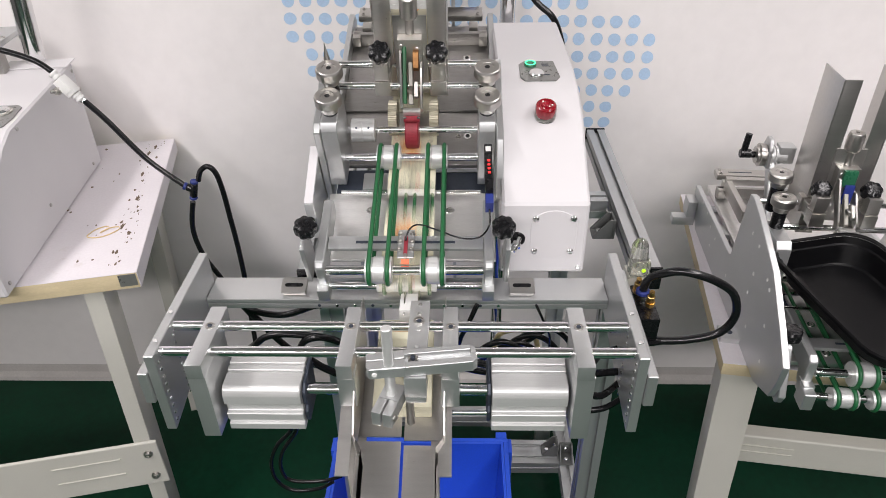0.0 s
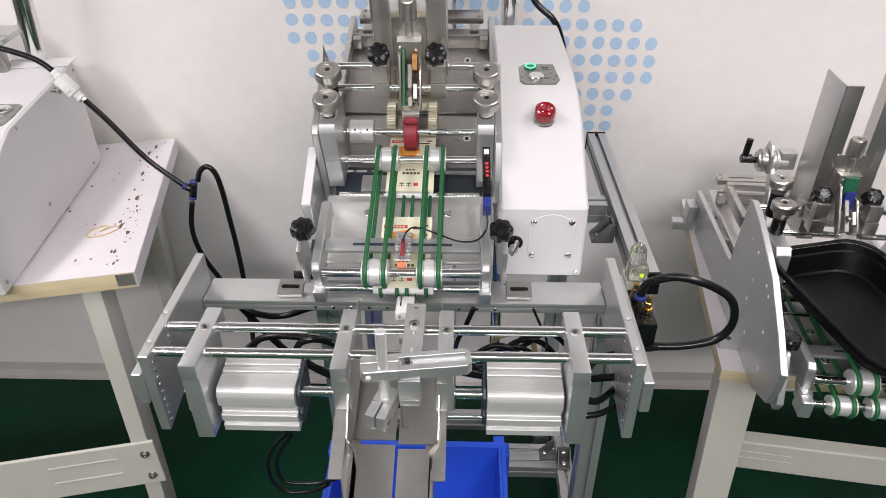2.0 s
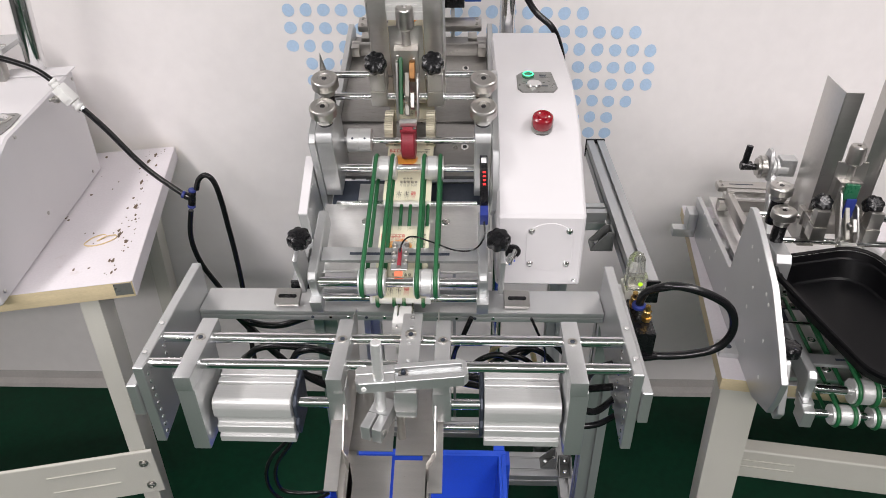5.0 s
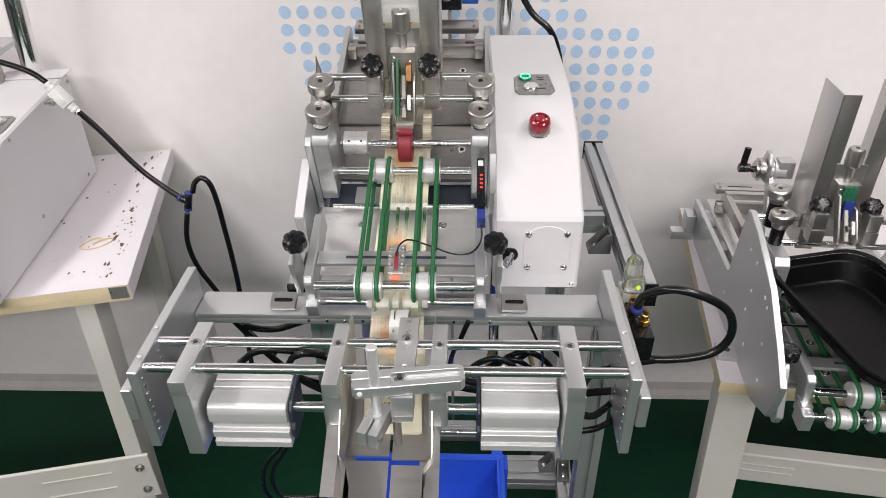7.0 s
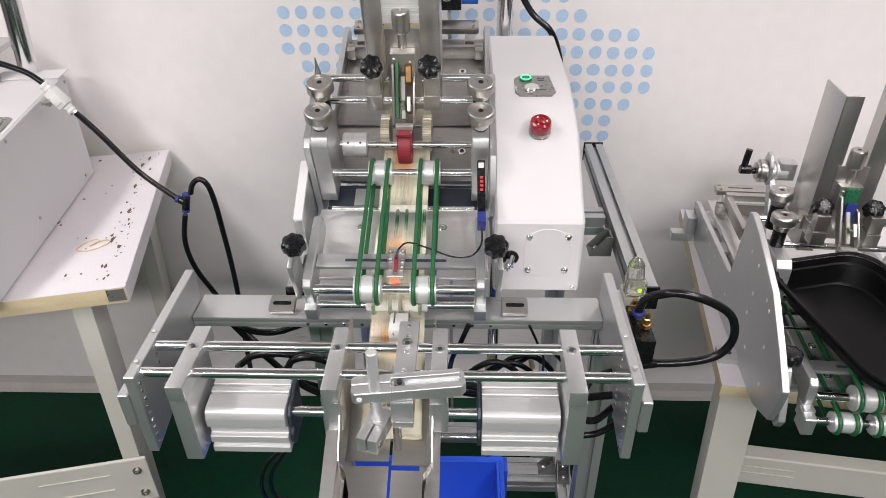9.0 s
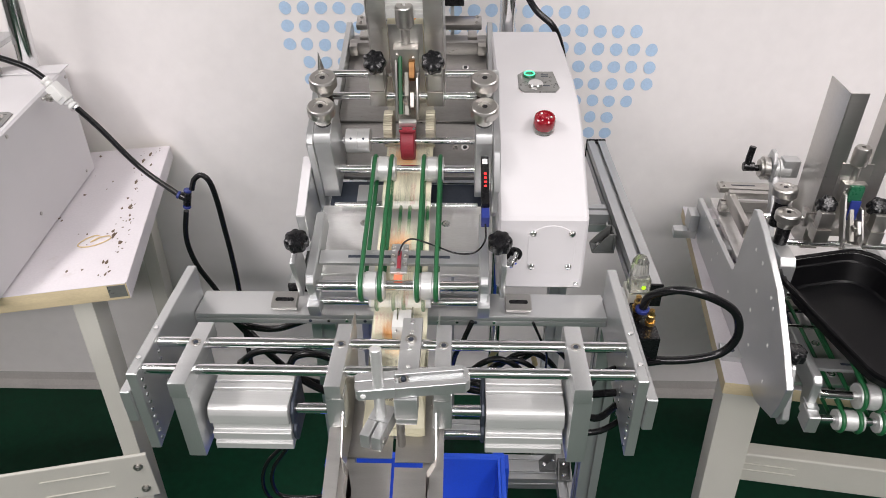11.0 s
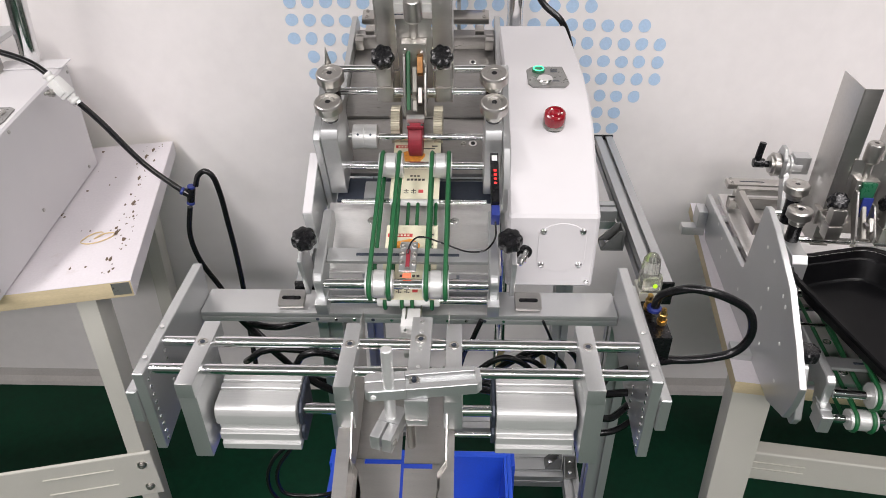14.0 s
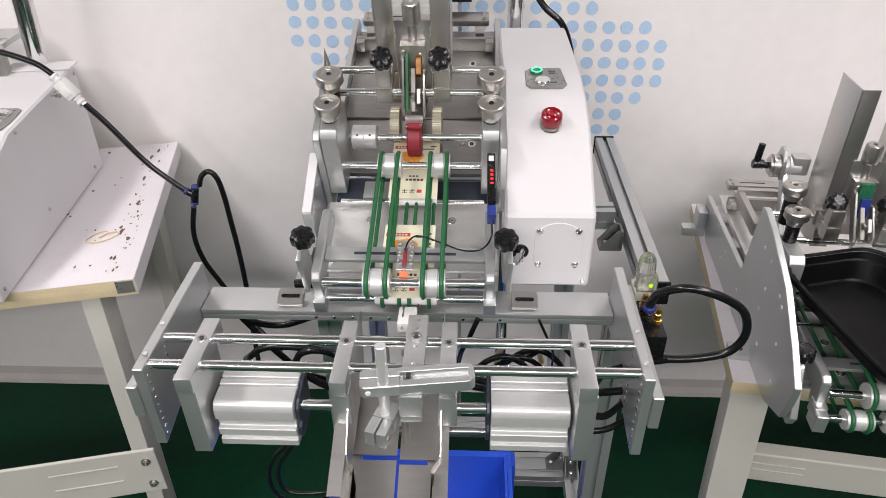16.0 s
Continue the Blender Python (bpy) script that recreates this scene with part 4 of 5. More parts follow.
# ---------- left bench with its own white drive cover ----------
LB = Matrix.Translation((-0.528, 0.3345, 0.84)) @ Matrix.Rotation(radians(12.9), 4, "Z")
bench = thing("workbench", LB, "off-white steel workbench with stained white plywood top", "workbench", "workbenches")
part("tabletop", B((-1.3, 0.0, 0.0, 0.615, -0.001, 0.0, 0)), LAMINATE, bench, "stained white laminate surface")
part("board", B((-1.3, 0.0, 0.0005, 0.615, -0.036, -0.0015, 0.001)), PLY, bench, "plywood board with raw edge")
part("edge_band", B((0.0003, 0.0016, 0.002, 0.615, -0.036, -0.0005, 0)), LAMINATE, bench, "white edge band")
part("corner_tag", B((-0.034, -0.002, -0.0012, 0.0003, -0.029, -0.003, 0)), PANELM, bench, "grey printed corner tag")


def angle_leg(parent, x, y, z0, z1, w=0.055, s=1, deep=1.25, lean=0.0):
    bm = bmesh.new()
    box(bm, x, x - s * w, y, y + 0.004, z0, z1, 0.001)
    box(bm, x, x - s * 0.004, y + 0.0042, y + w * deep, z0, z1, 0.001)
    for v in bm.verts:
        v.co.x += lean * (z1 - v.co.z) / (z1 - z0)
    return part("leg", bm, OFFWHITE, parent, "folded off-white steel leg")


BH = 0.84 - FLOOR
l1 = angle_leg(bench, -0.080, 0.03, -BH, -0.037, 0.036, 1, 2.2, -0.030)
part("slot", B((-0.0865, -0.0845, 0.06, 0.067, -0.15, -0.085, 0)), DARK, l1)
angle_leg(bench, -0.066, 0.50, -BH, -0.037, 0.036, 1, 2.2, -0.030)
angle_leg(bench, -1.2, 0.035, -BH, -0.037)
angle_leg(bench, -1.2, 0.50, -BH, -0.037)
rl = part("rail", P([(0.026, -0.630), (0.022, -0.627), (0.022, -0.488), (0.026, -0.485), (0.0288, -0.485), (0.0288, -0.630)], "x", -1.3, -0.083), OFFWHITE, bench, "off-white pressed steel lower rail")
for z in (-0.525, -0.575):
    for x in (-0.32, -0.77):
        part("pressed_groove", B((x, x + 0.15, 0.0195, 0.0226, z - 0.003, z + 0.001, 0.0012)), OFFWHITE, rl)
        # dark strip draws the shadow below each groove
        part("groove_shadow", B((x + 0.003, x + 0.147, 0.0212, 0.0224, z - 0.0042, z - 0.0031, 0)), DARK, rl, "dark strip for the shade under the pressed groove")
for z in (-0.5225, -0.598):
    part("bolt", lathe(bmesh.new(), (-0.108, 0.0222, z), (-0.108, 0.0142, z), [(0, 0.0105), (0.002, 0.0105), (0.0022, 0.0075), (0.007, 0.0075), (0.008, 0.006), (0.008, 0.0035), (0.005, 0.003)], 20), STEEL, rl, "socket bolt with washer")
# stains, specks and a rubber band on its top
rnd = random.Random(5)
stains = bmesh.new()
for i in range(95):
    y = rnd.uniform(0.03, 0.6)
    x = -0.045 + rnd.gauss(0, 0.014) if i < 60 else rnd.uniform(-0.25, -0.02)
    r = abs(rnd.gauss(0.0008, 0.0009)) + 0.0007
    e = rnd.uniform(1.0, 2.4)
    ring = [stains.verts.new((min(-0.002, x + r * math.cos(a) * (1 + 0.3 * math.sin(3 * a + i))), y + e * r * math.sin(a) * (1 + 0.3 * math.cos(2 * a + i)), 0.0004)) for a in (2 * math.pi * k / 12 for k in range(12))]
    stains.faces.new(ring)
for y, x in ((0.57, -0.040), (0.535, -0.052), (0.42, -0.05), (0.30, -0.042), (0.18, -0.055)):
    ring = [stains.verts.new((x + 0.0035 * math.cos(a) * (1 + 0.3 * math.sin(5 * a)), y + 0.011 * math.sin(a) * (1 + 0.25 * math.cos(4 * a)), 0.0006)) for a in (2 * math.pi * k / 16 for k in range(16))]
    stains.faces.new(ring)
tagged(part("stain_specks", stains, STAIN, bench, "brown stains and specks", smooth=False), "brown stains and specks", kind="stuff")
BANDM = LB @ Matrix.Translation((-0.088, 0.165, 0.0016)) @ Matrix.Diagonal((0.62, 0.95, 1, 1))
band = thing("rubber_band", BANDM, "tan rubber band lying on the bench top", "rubber band")
part("loop", sweep([(-0.05, -0.012, 0), (-0.03, 0.012, 0), (0.0, 0.022, 0.0), (0.012, 0.012, 0), (-0.012, -0.004, 0.0), (0.012, 0.008, 0.002), (0.042, 0.014, 0), (0.045, 0.0, 0), (0.01, -0.018, 0), (-0.025, -0.022, 0)], 0.0013, 6, 6, True), ELASTIC, band)

LC = Matrix.Translation((-0.7262, 0.2503, 0.842)) @ Matrix.Rotation(radians(7.34), 4, "Z")
lcov = drive_cover("drive_cover", LC, -0.14, 0.0, [(0.0, 0.0), (-0.004, 0.10), (0.03, 0.135), (0.165, 0.2212), (0.21, 0.2369), (0.32, 0.2405), (0.4534, 0.2446), (0.556, 0.2490), (0.560, 0.245), (0.552, 0.0)], "white powder-coated drive cover standing on the bench")
part("back_lip", P([(0.52, 0.2482), (0.52, 0.2512), (0.575, 0.2520), (0.575, 0.2492)], "x", -0.138, 0.004, 0.0008), WHITE, lcov)
for y, z in ((0.545, 0.232), (0.235, 0.226), (0.25, 0.05), (0.50, 0.02), (0.02, 0.02)):
    part("screw", R((-0.0005, y, z), (0.003, y, z), 0.004, 12), STEEL, lcov)
LTOP = on_slope((0.21, 0.2369), (0.32, 0.2405))
lpan = part("button_panel", put(P([(-0.10, -0.004), (-0.024, 0.0), (-0.014, 0.012), (-0.010, 0.045), (-0.012, 0.098), (-0.022, 0.108), (-0.10, 0.112)], "z", 0, 0.0025, 0.0006), LTOP), PANELM, lcov, "grey button panel")
lbut = part("stop_button", put(lathe(bmesh.new(), (-0.043, 0.078, 0.002), (-0.043, 0.078, 0.012), [(0, 0.016), (0.004, 0.016), (0.006, 0.0145), (0.0055, 0.009), (0.0065, 0.008), (0.0065, 0.003)], 24), LTOP), CHROME, lpan, "steel push button")
part("collar", put(lathe(bmesh.new(), (-0.043, 0.078, 0.002), (-0.043, 0.078, 0.012), [(0, 0.0205), (0.002, 0.0205), (0.003, 0.018), (0.003, 0.0165)], 28), LTOP), STEEL, lbut)
# rear parts of that machine, just in view
lfeed = thing("feeder_bracket", LC @ Matrix.Translation((-0.15, 0.58, 0.0)), "steel bracket plates behind the white cover", "bracket")
part("bracket_plate", B((-0.10, 0.03, -0.08, -0.05, 0.0, 0.30)), STEEL, lfeed)
part("bracket_plate", B((-0.10, 0.035, -0.06, 0.06, 0.3005, 0.312)), ALU, lfeed)
for x in (0.01, 0.025):
    screw(lfeed, (x, -0.03, 0.312), (0, 0, 1), 0.0075)
lp = thing("support_pipe", (-0.897, 0.80, 0.842), "polished steel support pipe beside the bench cover", "pipe", "support pipes")
part("pipe", R((0, 0, 0), (0.055, 0.0, 0.62), 0.021, 28), CHROME, lp)
rp = thing("support_pipe", (0.191, 0.79, FLOOR), "polished steel support pipe behind the feeder", "pipe", "support pipes")
part("pipe", R((0, 0, 0), (0, 0, 1.55), 0.0165, 24), CHROME, rp)
sb = thing("solenoid_valve", (0.075, 0.80, 1.25), "black valve body with bright blue fitting", "valve")
part("body", B((-0.03, 0.025, -0.02, 0.02, -0.02, 0.06)), BLACK, sb)
part("stud", R((-0.005, -0.021, 0.012), (-0.005, -0.03, 0.012), 0.012, 20), CHROME, sb)
part("fitting", R((0.0255, 0, 0.0), (0.06, 0, 0.0), 0.012, 20), material("bright_blue_fitting", (0.02, 0.12, 0.55), 0.4), sb, "bright blue push fitting")
part("bracket", B((-0.004, 0.004, 0.0, 0.01, -1.245 - 0.04, -0.021)), ALU_DARK, sb)
hc = thing("card_stack", FEED @ Matrix.Translation((0, 0.445, 0.262)), "stack of white cards in the feed hopper", "card stack")
for i in range(60):
    part("card_sheet", B((-0.040 + rnd.uniform(-0.0006, 0.0006), 0.040, -0.066 + rnd.uniform(-0.0006, 0.0006), 0.07, 0.003 * i, 0.003 * i + 0.0028, 0)), NYLON, hc, smooth=False)
part("support", B((-0.012, 0.012, 0.0, 0.03, -0.232, -0.158)), BRUSHED, hc)

# ---------- right bench with a second feeder and a black tray ----------
RB = Matrix.Translation((0.562, 0.205, 0.735)) @ Matrix.Rotation(radians(-8), 4, "Z")
rb = thing("workbench", RB, "off-white steel workbench with worn white plywood top", "workbench", "workbenches")
part("tabletop", B((0.0, 1.2, 0.0, 0.62, -0.001, 0.0, 0)), LAMINATE, rb, "worn white laminate surface")
part("board", B((0.0005, 1.2, 0.0005, 0.62, -0.028, -0.0015, 0.001)), PLY, rb, "plywood board with raw edge")
BH2 = 0.735 - FLOOR
angle_leg(rb, 0.018, 0.05, -BH2, -0.029, 0.070, -1, 0.75, 0.035)
angle_leg(rb, 1.12, 0.05, -BH2, -0.029, 0.070, 1)
angle_leg(rb, 1.12, 0.52, -BH2, -0.029, 0.070, 1)
rr = part("rail", P([(0.180, -0.458), (0.176, -0.455), (0.176, -0.372), (0.179, -0.369), (0.212, -0.369), (0.212, -0.373), (0.183, -0.373), (0.183, -0.454), (0.206, -0.454), (0.206, -0.458)], "x", 0.075, 1.2), OFFWHITE, rb, "off-white pressed steel lower rail")
for z in (-0.398, -0.418):
    part("pressed_groove", B((0.14, 0.265, 0.1738, 0.1764, z - 0.003, z + 0.001, 0.001)), OFFWHITE, rr)
    # shade below the groove, drawn as a grey strip
    part("groove_shade", B((0.142, 0.262, 0.1752, 0.1762, z - 0.0042, z - 0.0031, 0)), PANELM, rr, "grey strip for the shade under the pressed groove")
part("stretcher", B((0.072, 0.086, 0.0585, 0.1755, -0.470, -0.375)), OFFWHITE, rb, "off-white steel side stretcher")
pad = part("foot_plate", B((0.002, 0.05, 0.055, 0.092, 0.0, 0.012)), ALU, rb, "aluminium pad screwed to the top")
part("hole", R((0.02, 0.074, 0.0118), (0.02, 0.074, 0.0128), 0.006, 14), DARK, pad)
RF = Matrix.Translation((0.778, 0.095, 0.752)) @ Matrix.Rotation(radians(-4.5), 4, "Z")
right_feeder = feeder("card_feeder", RF, "level aluminium feeder with notched side plates and steel hopper guides", False)
for y in (0.12, 0.62):
    part("foot_bar", B((-0.1735, 0.155, y, y + 0.03, -0.0165, -0.0125)), ALU_DARK, right_feeder)
part("foot_lug", B((-0.235, -0.1855, 0.56, 0.585, -0.0165, 0.004), (-0.206, -0.1855, 0.56, 0.60, 0.004, 0.045)), ALU, right_feeder)
LEV = Matrix.Translation((0, 0.016, 0.020))
lv = part("clamp_lever", put(sweep([(-0.095, 0.50, 0.172), (-0.118, 0.50, 0.172), (-0.128, 0.50, 0.176), (-0.129, 0.50, 0.19), (-0.126, 0.502, 0.218)], 0.0068, 12), LEV), BLACK, right_feeder, "black clamping lever")
part("lever_hub", put(R((-0.137, 0.50, 0.174), (-0.115, 0.50, 0.174), 0.0095, 18), LEV), BLACK, lv)
part("lever_plate", put(P([(0.478, 0.150), (0.478, 0.19), (0.49, 0.212), (0.51, 0.212), (0.522, 0.19), (0.522, 0.15)], "x", -0.086, -0.078), LEV), ALU, right_feeder, "upright clamping plate")
part("lever_disc", put(lathe(bmesh.new(), (-0.106, 0.50, 0.172), (-0.0865, 0.50, 0.172), [(0, 0.010), (0.001, 0.018), (0.006, 0.018), (0.007, 0.024), (0.0185, 0.024), (0.0195, 0.022)], 30), LEV), STEEL, right_feeder, "round steel clamping disc")
part("lever_disc", put(lathe(bmesh.new(), (-0.0775, 0.50, 0.172), (-0.045, 0.50, 0.172), [(0, 0.020), (0.004, 0.021), (0.005, 0.018), (0.008, 0.018), (0.009, 0.021), (0.013, 0.021), (0.014, 0.017), (0.0325, 0.017)], 30), LEV), EXTRUDED, right_feeder)
part("clamp_head", put(B((-0.062, -0.030, 0.485, 0.515, 0.158, 0.196, 0.003)), LEV), ALU, right_feeder)
part("lever_arm", P([(0.44, 0.030), (0.535, 0.200), (0.515, 0.208), (0.42, 0.034)], "x", -0.0775, -0.066), ALU, right_feeder)
part("side_arm", B((-0.125, -0.02, 0.585, 0.600, 0.080, 0.095), (-0.125, -0.112, 0.45, 0.60, 0.06, 0.09)), STEEL, right_feeder)


def food_tray():
    m = Matrix.Translation((0.773, 0.208, 0.850)) @ Matrix.Rotation(radians(-79), 4, "Z") @ Matrix.Rotation(radians(2), 4, "X")
    t = thing("food_tray", m, "empty black plastic rectangular food tray on the belts", "tray")
    bm = bmesh.new()

    def ring(a, b, c, z):
        out = []
        for sx, sy in ((1, 1), (-1, 1), (-1, -1), (1, -1)):
            for k in range(6):
                ang = math.atan2(sy, sx) - radians(45) + radians(18) * k
                out.append(bm.verts.new((sx * (a + 0.034 - c) + c * math.cos(ang), sy * (b + 0.008 - c) + c * math.sin(ang), z)))
        return out

    prof = [(0.098, 0.066, 0.045, 0.0), (0.102, 0.070, 0.048, 0.003), (0.113, 0.080, 0.05, 0.034), (0.116, 0.083, 0.05, 0.036), (0.120, 0.086, 0.05, 0.048)]
    rings = [ring(*p) for p in prof]
    for a, b in zip(rings, rings[1:]):
        for i in range(len(a)):
            bm.faces.new((a[i], a[(i + 1) % len(a)], b[(i + 1) % len(b)], b[i]))
    bm.faces.new(rings[0][::-1])
    bmesh.ops.solidify(bm, geom=bm.faces[:], thickness=0.0012)
    part("shell", bm, TRAYM, t, "glossy black plastic shell")
    bm = bmesh.new()
    rings = [ring(*p) for p in ((0.1202, 0.0862, 0.05, 0.0482), (0.1215, 0.0875, 0.05, 0.0498), (0.128, 0.094, 0.05, 0.0500), (0.1305, 0.0965, 0.05, 0.048), (0.131, 0.097, 0.05, 0.043))]
    for a, b in zip(rings, rings[1:]):
        for i in range(len(a)):
            bm.faces.new((a[i], a[(i + 1) % len(a)], b[(i + 1) % len(b)], b[i]))
    bmesh.ops.solidify(bm, geom=bm.faces[:], thickness=0.0012)
    part("rim", bm, TRAYM, t, "rolled black rim")
    return t


food_tray()


# ---------- blue bin ----------
bn = thing("storage_bin", (0.0, 0.21, FLOOR), "blue plastic stacking bin under the chute", "bin")
bh = 0.31
bm = bmesh.new()


def rect_ring(bm, x0, x1, y0, y1, z):
    return [bm.verts.new(c) for c in ((x0, y0, z), (x1, y0, z), (x1, y1, z), (x0, y1, z))]


rings = [rect_ring(bm, -0.19, 0.18, -0.24, 0.19, 0.0), rect_ring(bm, -0.205, 0.195, -0.255, 0.205, bh), rect_ring(bm, -0.199, 0.189, -0.249, 0.199, bh), rect_ring(bm, -0.185, 0.175, -0.235, 0.185, 0.006)]
for a, b in zip(rings, rings[1:]):
    for i in range(4):
        bm.faces.new((a[i], a[(i + 1) % 4], b[(i + 1) % 4], b[i]))
bm.faces.new(rings[0][::-1])
bm.faces.new(rings[-1])
part("shell", bm, BLUEBIN, bn, "blue moulded plastic shell")
part("rim", B((-0.216, 0.206, 0.2055, 0.217, bh - 0.03, bh), (-0.216, -0.2055, -0.255, 0.205, bh - 0.03, bh), (0.1955, 0.206, -0.255, 0.205, bh - 0.03, bh)), BLUEBIN, bn, "blue rim")
for s in (-1, 1):
    part("corner_post", B((0.178 if s > 0 else -0.205, 0.204 if s > 0 else -0.188, 0.2175, 0.236, 0.02, bh), (0.2062 if s > 0 else -0.228, 0.217 if s > 0 else -0.2162, 0.19, 0.232, 0.02, bh - 0.02)), BLUEBIN, bn)
    part("corner_post", B((0.2062 if s > 0 else -0.228, 0.222 if s > 0 else -0.2162, 0.02, 0.05, 0.02, bh - 0.01)), BLUEBIN, bn)


# ---------- pneumatic parts and hoses ----------
va = thing("air_regulator", (0.372, 0.17, 0.93), "small air filter regulator with clear bowl and brass fittings", "air regulator")
part("body", B((-0.016, 0.016, -0.002, 0.034, 0.0, 0.022)), OFFWHITE, va)
part("bowl", lathe(bmesh.new(), (0, 0.016, 0.0225), (0, 0.016, 0.085), [(0, 0.015), (0.02, 0.0155), (0.05, 0.0125), (0.058, 0.008), (0.062, 0.002)], 24), SMOKED, va, "clear plastic bowl")
part("block", B((-0.012, 0.016, -0.088, -0.003, -0.045, 0.008)), BLACK, va, "black manifold block")
part("lamp", R((0.006, -0.003, 0.035), (0.006, 0.002, 0.035), 0.0035, 12), GLOWYEL, va, "yellow-green indicator lamp")
part("clear_cover", B((-0.014, 0.016, -0.0025, 0.012, 0.0225, 0.05)), SMOKED, va)
for x, y, z in ((-0.006, -0.025, 0.012), (0.006, -0.058, 0.012)):
    part("fitting", lathe(bmesh.new(), (x, y, z), (x - 0.002, y - 0.006, z + 0.03), [(0, 0.0075), (0.008, 0.0075), (0.008, 0.006), (0.02, 0.006), (0.021, 0.0045), (0.03, 0.004)], 8), BRASS, va, "brass hose fitting")
part("collar", R((-0.004, -0.045, 0.024), (-0.004, -0.045, 0.031), 0.0105, 20), BLUEP, va, "blue release collar")


def hose(pts, r, label, name="air_hose", group="air hoses"):
    h = thing(name, pts[0], label, "hose", group)
    part("tube", sweep(pts, r), RUBBER, h, inworld=True)
    return h


hose([(0.368, 0.125, 0.958), (0.372, 0.12, 0.985), (0.386, 0.10, 1.010), (0.410, 0.09, 1.020), (0.450, 0.085, 1.010), (0.485, 0.085, 0.985), (0.497, 0.085, 0.945), (0.482, 0.085, 0.912), (0.445, 0.088, 0.895), (0.395, 0.09, 0.890), (0.36, 0.10, 0.892)], 0.0062, "thick glossy black air hose looping beside the gate")
hose([(-0.95, 0.58, 1.205), (-0.84, 0.60, 1.190), (-0.765, 0.615, 1.160), (-0.7305, 0.615, 1.134)], 0.006, "glossy black air hose crossing the white cover")
hose([(-0.685, 0.615, 1.073), (-0.652, 0.62, 1.025), (-0.59, 0.62, 0.935), (-0.520, 0.62, 0.868)], 0.006, "glossy black air hose hanging to a tee fitting")
hose([(-0.490, 0.620, 0.883), (-0.480, 0.620, 0.907), (-0.462, 0.620, 0.918), (-0.447, 0.620, 0.901), (-0.440, 0.620, 0.855), (-0.437, 0.620, 0.788), (-0.434, 0.620, 0.711), (-0.434, 0.620, 0.616), (-0.432, 0.60, 0.50), (-0.42, 0.56, 0.40)], 0.006, "black air hose looping down from the tee fitting")
hose([(-0.514, 0.620, 0.829), (-0.528, 0.620, 0.772), (-0.529, 0.620, 0.725), (-0.518, 0.620, 0.674), (-0.492, 0.620, 0.615), (-0.45, 0.60, 0.55), (-0.40, 0.57, 0.51), (-0.34, 0.52, 0.50)], 0.006, "black air hose dropping behind the gate")
hose([(-0.250, 0.12, 0.845), (-0.231, 0.10, 0.872), (-0.215, 0.10, 0.885), (-0.187, 0.10, 0.891), (-0.152, 0.10, 0.889), (-0.121, 0.10, 0.884), (-0.098, 0.10, 0.875), (-0.085, 0.12, 0.855)], 0.0055, "black air hose arching behind the cylinder")
hose([(-0.172, 0.10, 0.850), (-0.16, 0.09, 0.872), (-0.151, 0.09, 0.886), (-0.132, 0.09, 0.893), (-0.11, 0.09, 0.891), (-0.096, 0.09, 0.884), (-0.084, 0.10, 0.868)], 0.0055, "black air hose arching behind the cylinder")
hose([(-0.300, 0.20, 0.905), (-0.28, 0.2, 0.869), (-0.261, 0.2, 0.838), (-0.242, 0.2, 0.806), (-0.221, 0.2, 0.777), (-0.19, 0.2, 0.74), (-0.15, 0.22, 0.70)], 0.0058, "black air hose falling behind the gate")
hose([(-0.295, 0.215, 0.890), (-0.274, 0.2, 0.865), (-0.245, 0.2, 0.85), (-0.206, 0.2, 0.849), (-0.162, 0.2, 0.866), (-0.14, 0.18, 0.885)], 0.0058, "black air hose sagging under the beam")
hose([(-0.128, 0.022, 0.912), (-0.111, 0.024, 0.894), (-0.085, 0.03, 0.872), (-0.070, 0.05, 0.85)], 0.0055, "black air hose at the cylinder end")
hose([(-0.235, 0.15, 0.75), (-0.25, 0.20, 0.60), (-0.26, 0.25, 0.5), (-0.298, 0.25, 0.447), (-0.318, 0.25, 0.391), (-0.315, 0.25, 0.334), (-0.282, 0.25, 0.299), (-0.224, 0.25, 0.306), (-0.19, 0.25, 0.33)], 0.0042, "thin black cable hanging in a loop")
hose([(-0.225, 0.15, 0.75), (-0.24, 0.20, 0.60), (-0.248, 0.25, 0.5), (-0.288, 0.25, 0.429), (-0.299, 0.25, 0.373), (-0.283, 0.25, 0.334), (-0.215, 0.25, 0.332), (-0.17, 0.25, 0.35)], 0.0042, "thin black cable hanging in a loop")
for k, (dx, dz, r) in enumerate(((-0.052, 0.006, 0.0050), (-0.026, -0.006, 0.0045), (0.0, 0.0, 0.0050), (0.022, 0.007, 0.0045), (0.044, -0.004, 0.0050))):
    y = 0.150 + 0.012 * k
    dx, dz = dx + 0.012, dz - 0.024
    hose([(0.140 + dx, y + 0.02, 0.790 + dz), (0.157 + dx, y, 0.824 + dz), (0.175 + dx, y, 0.841 + dz), (0.198 + dx, y, 0.851 + dz), (0.222 + dx, y, 0.842 + dz), (0.242 + dx, y, 0.821 + dz), (0.255 + dx, y + 0.02, 0.78 + dz)], r, "black air hose coiled behind the cylinder")
hose([(0.117, 0.124, 0.932), (0.109, 0.121, 0.912), (0.103, 0.12, 0.895), (0.092, 0.13, 0.86), (0.085, 0.16, 0.80)], 0.0040, "thin black hose under the beam")
hose([(0.208, 0.124, 0.932), (0.217, 0.121, 0.912), (0.224, 0.12, 0.895), (0.235, 0.13, 0.86), (0.24, 0.16, 0.80)], 0.0020, "thin black cable under the beam")
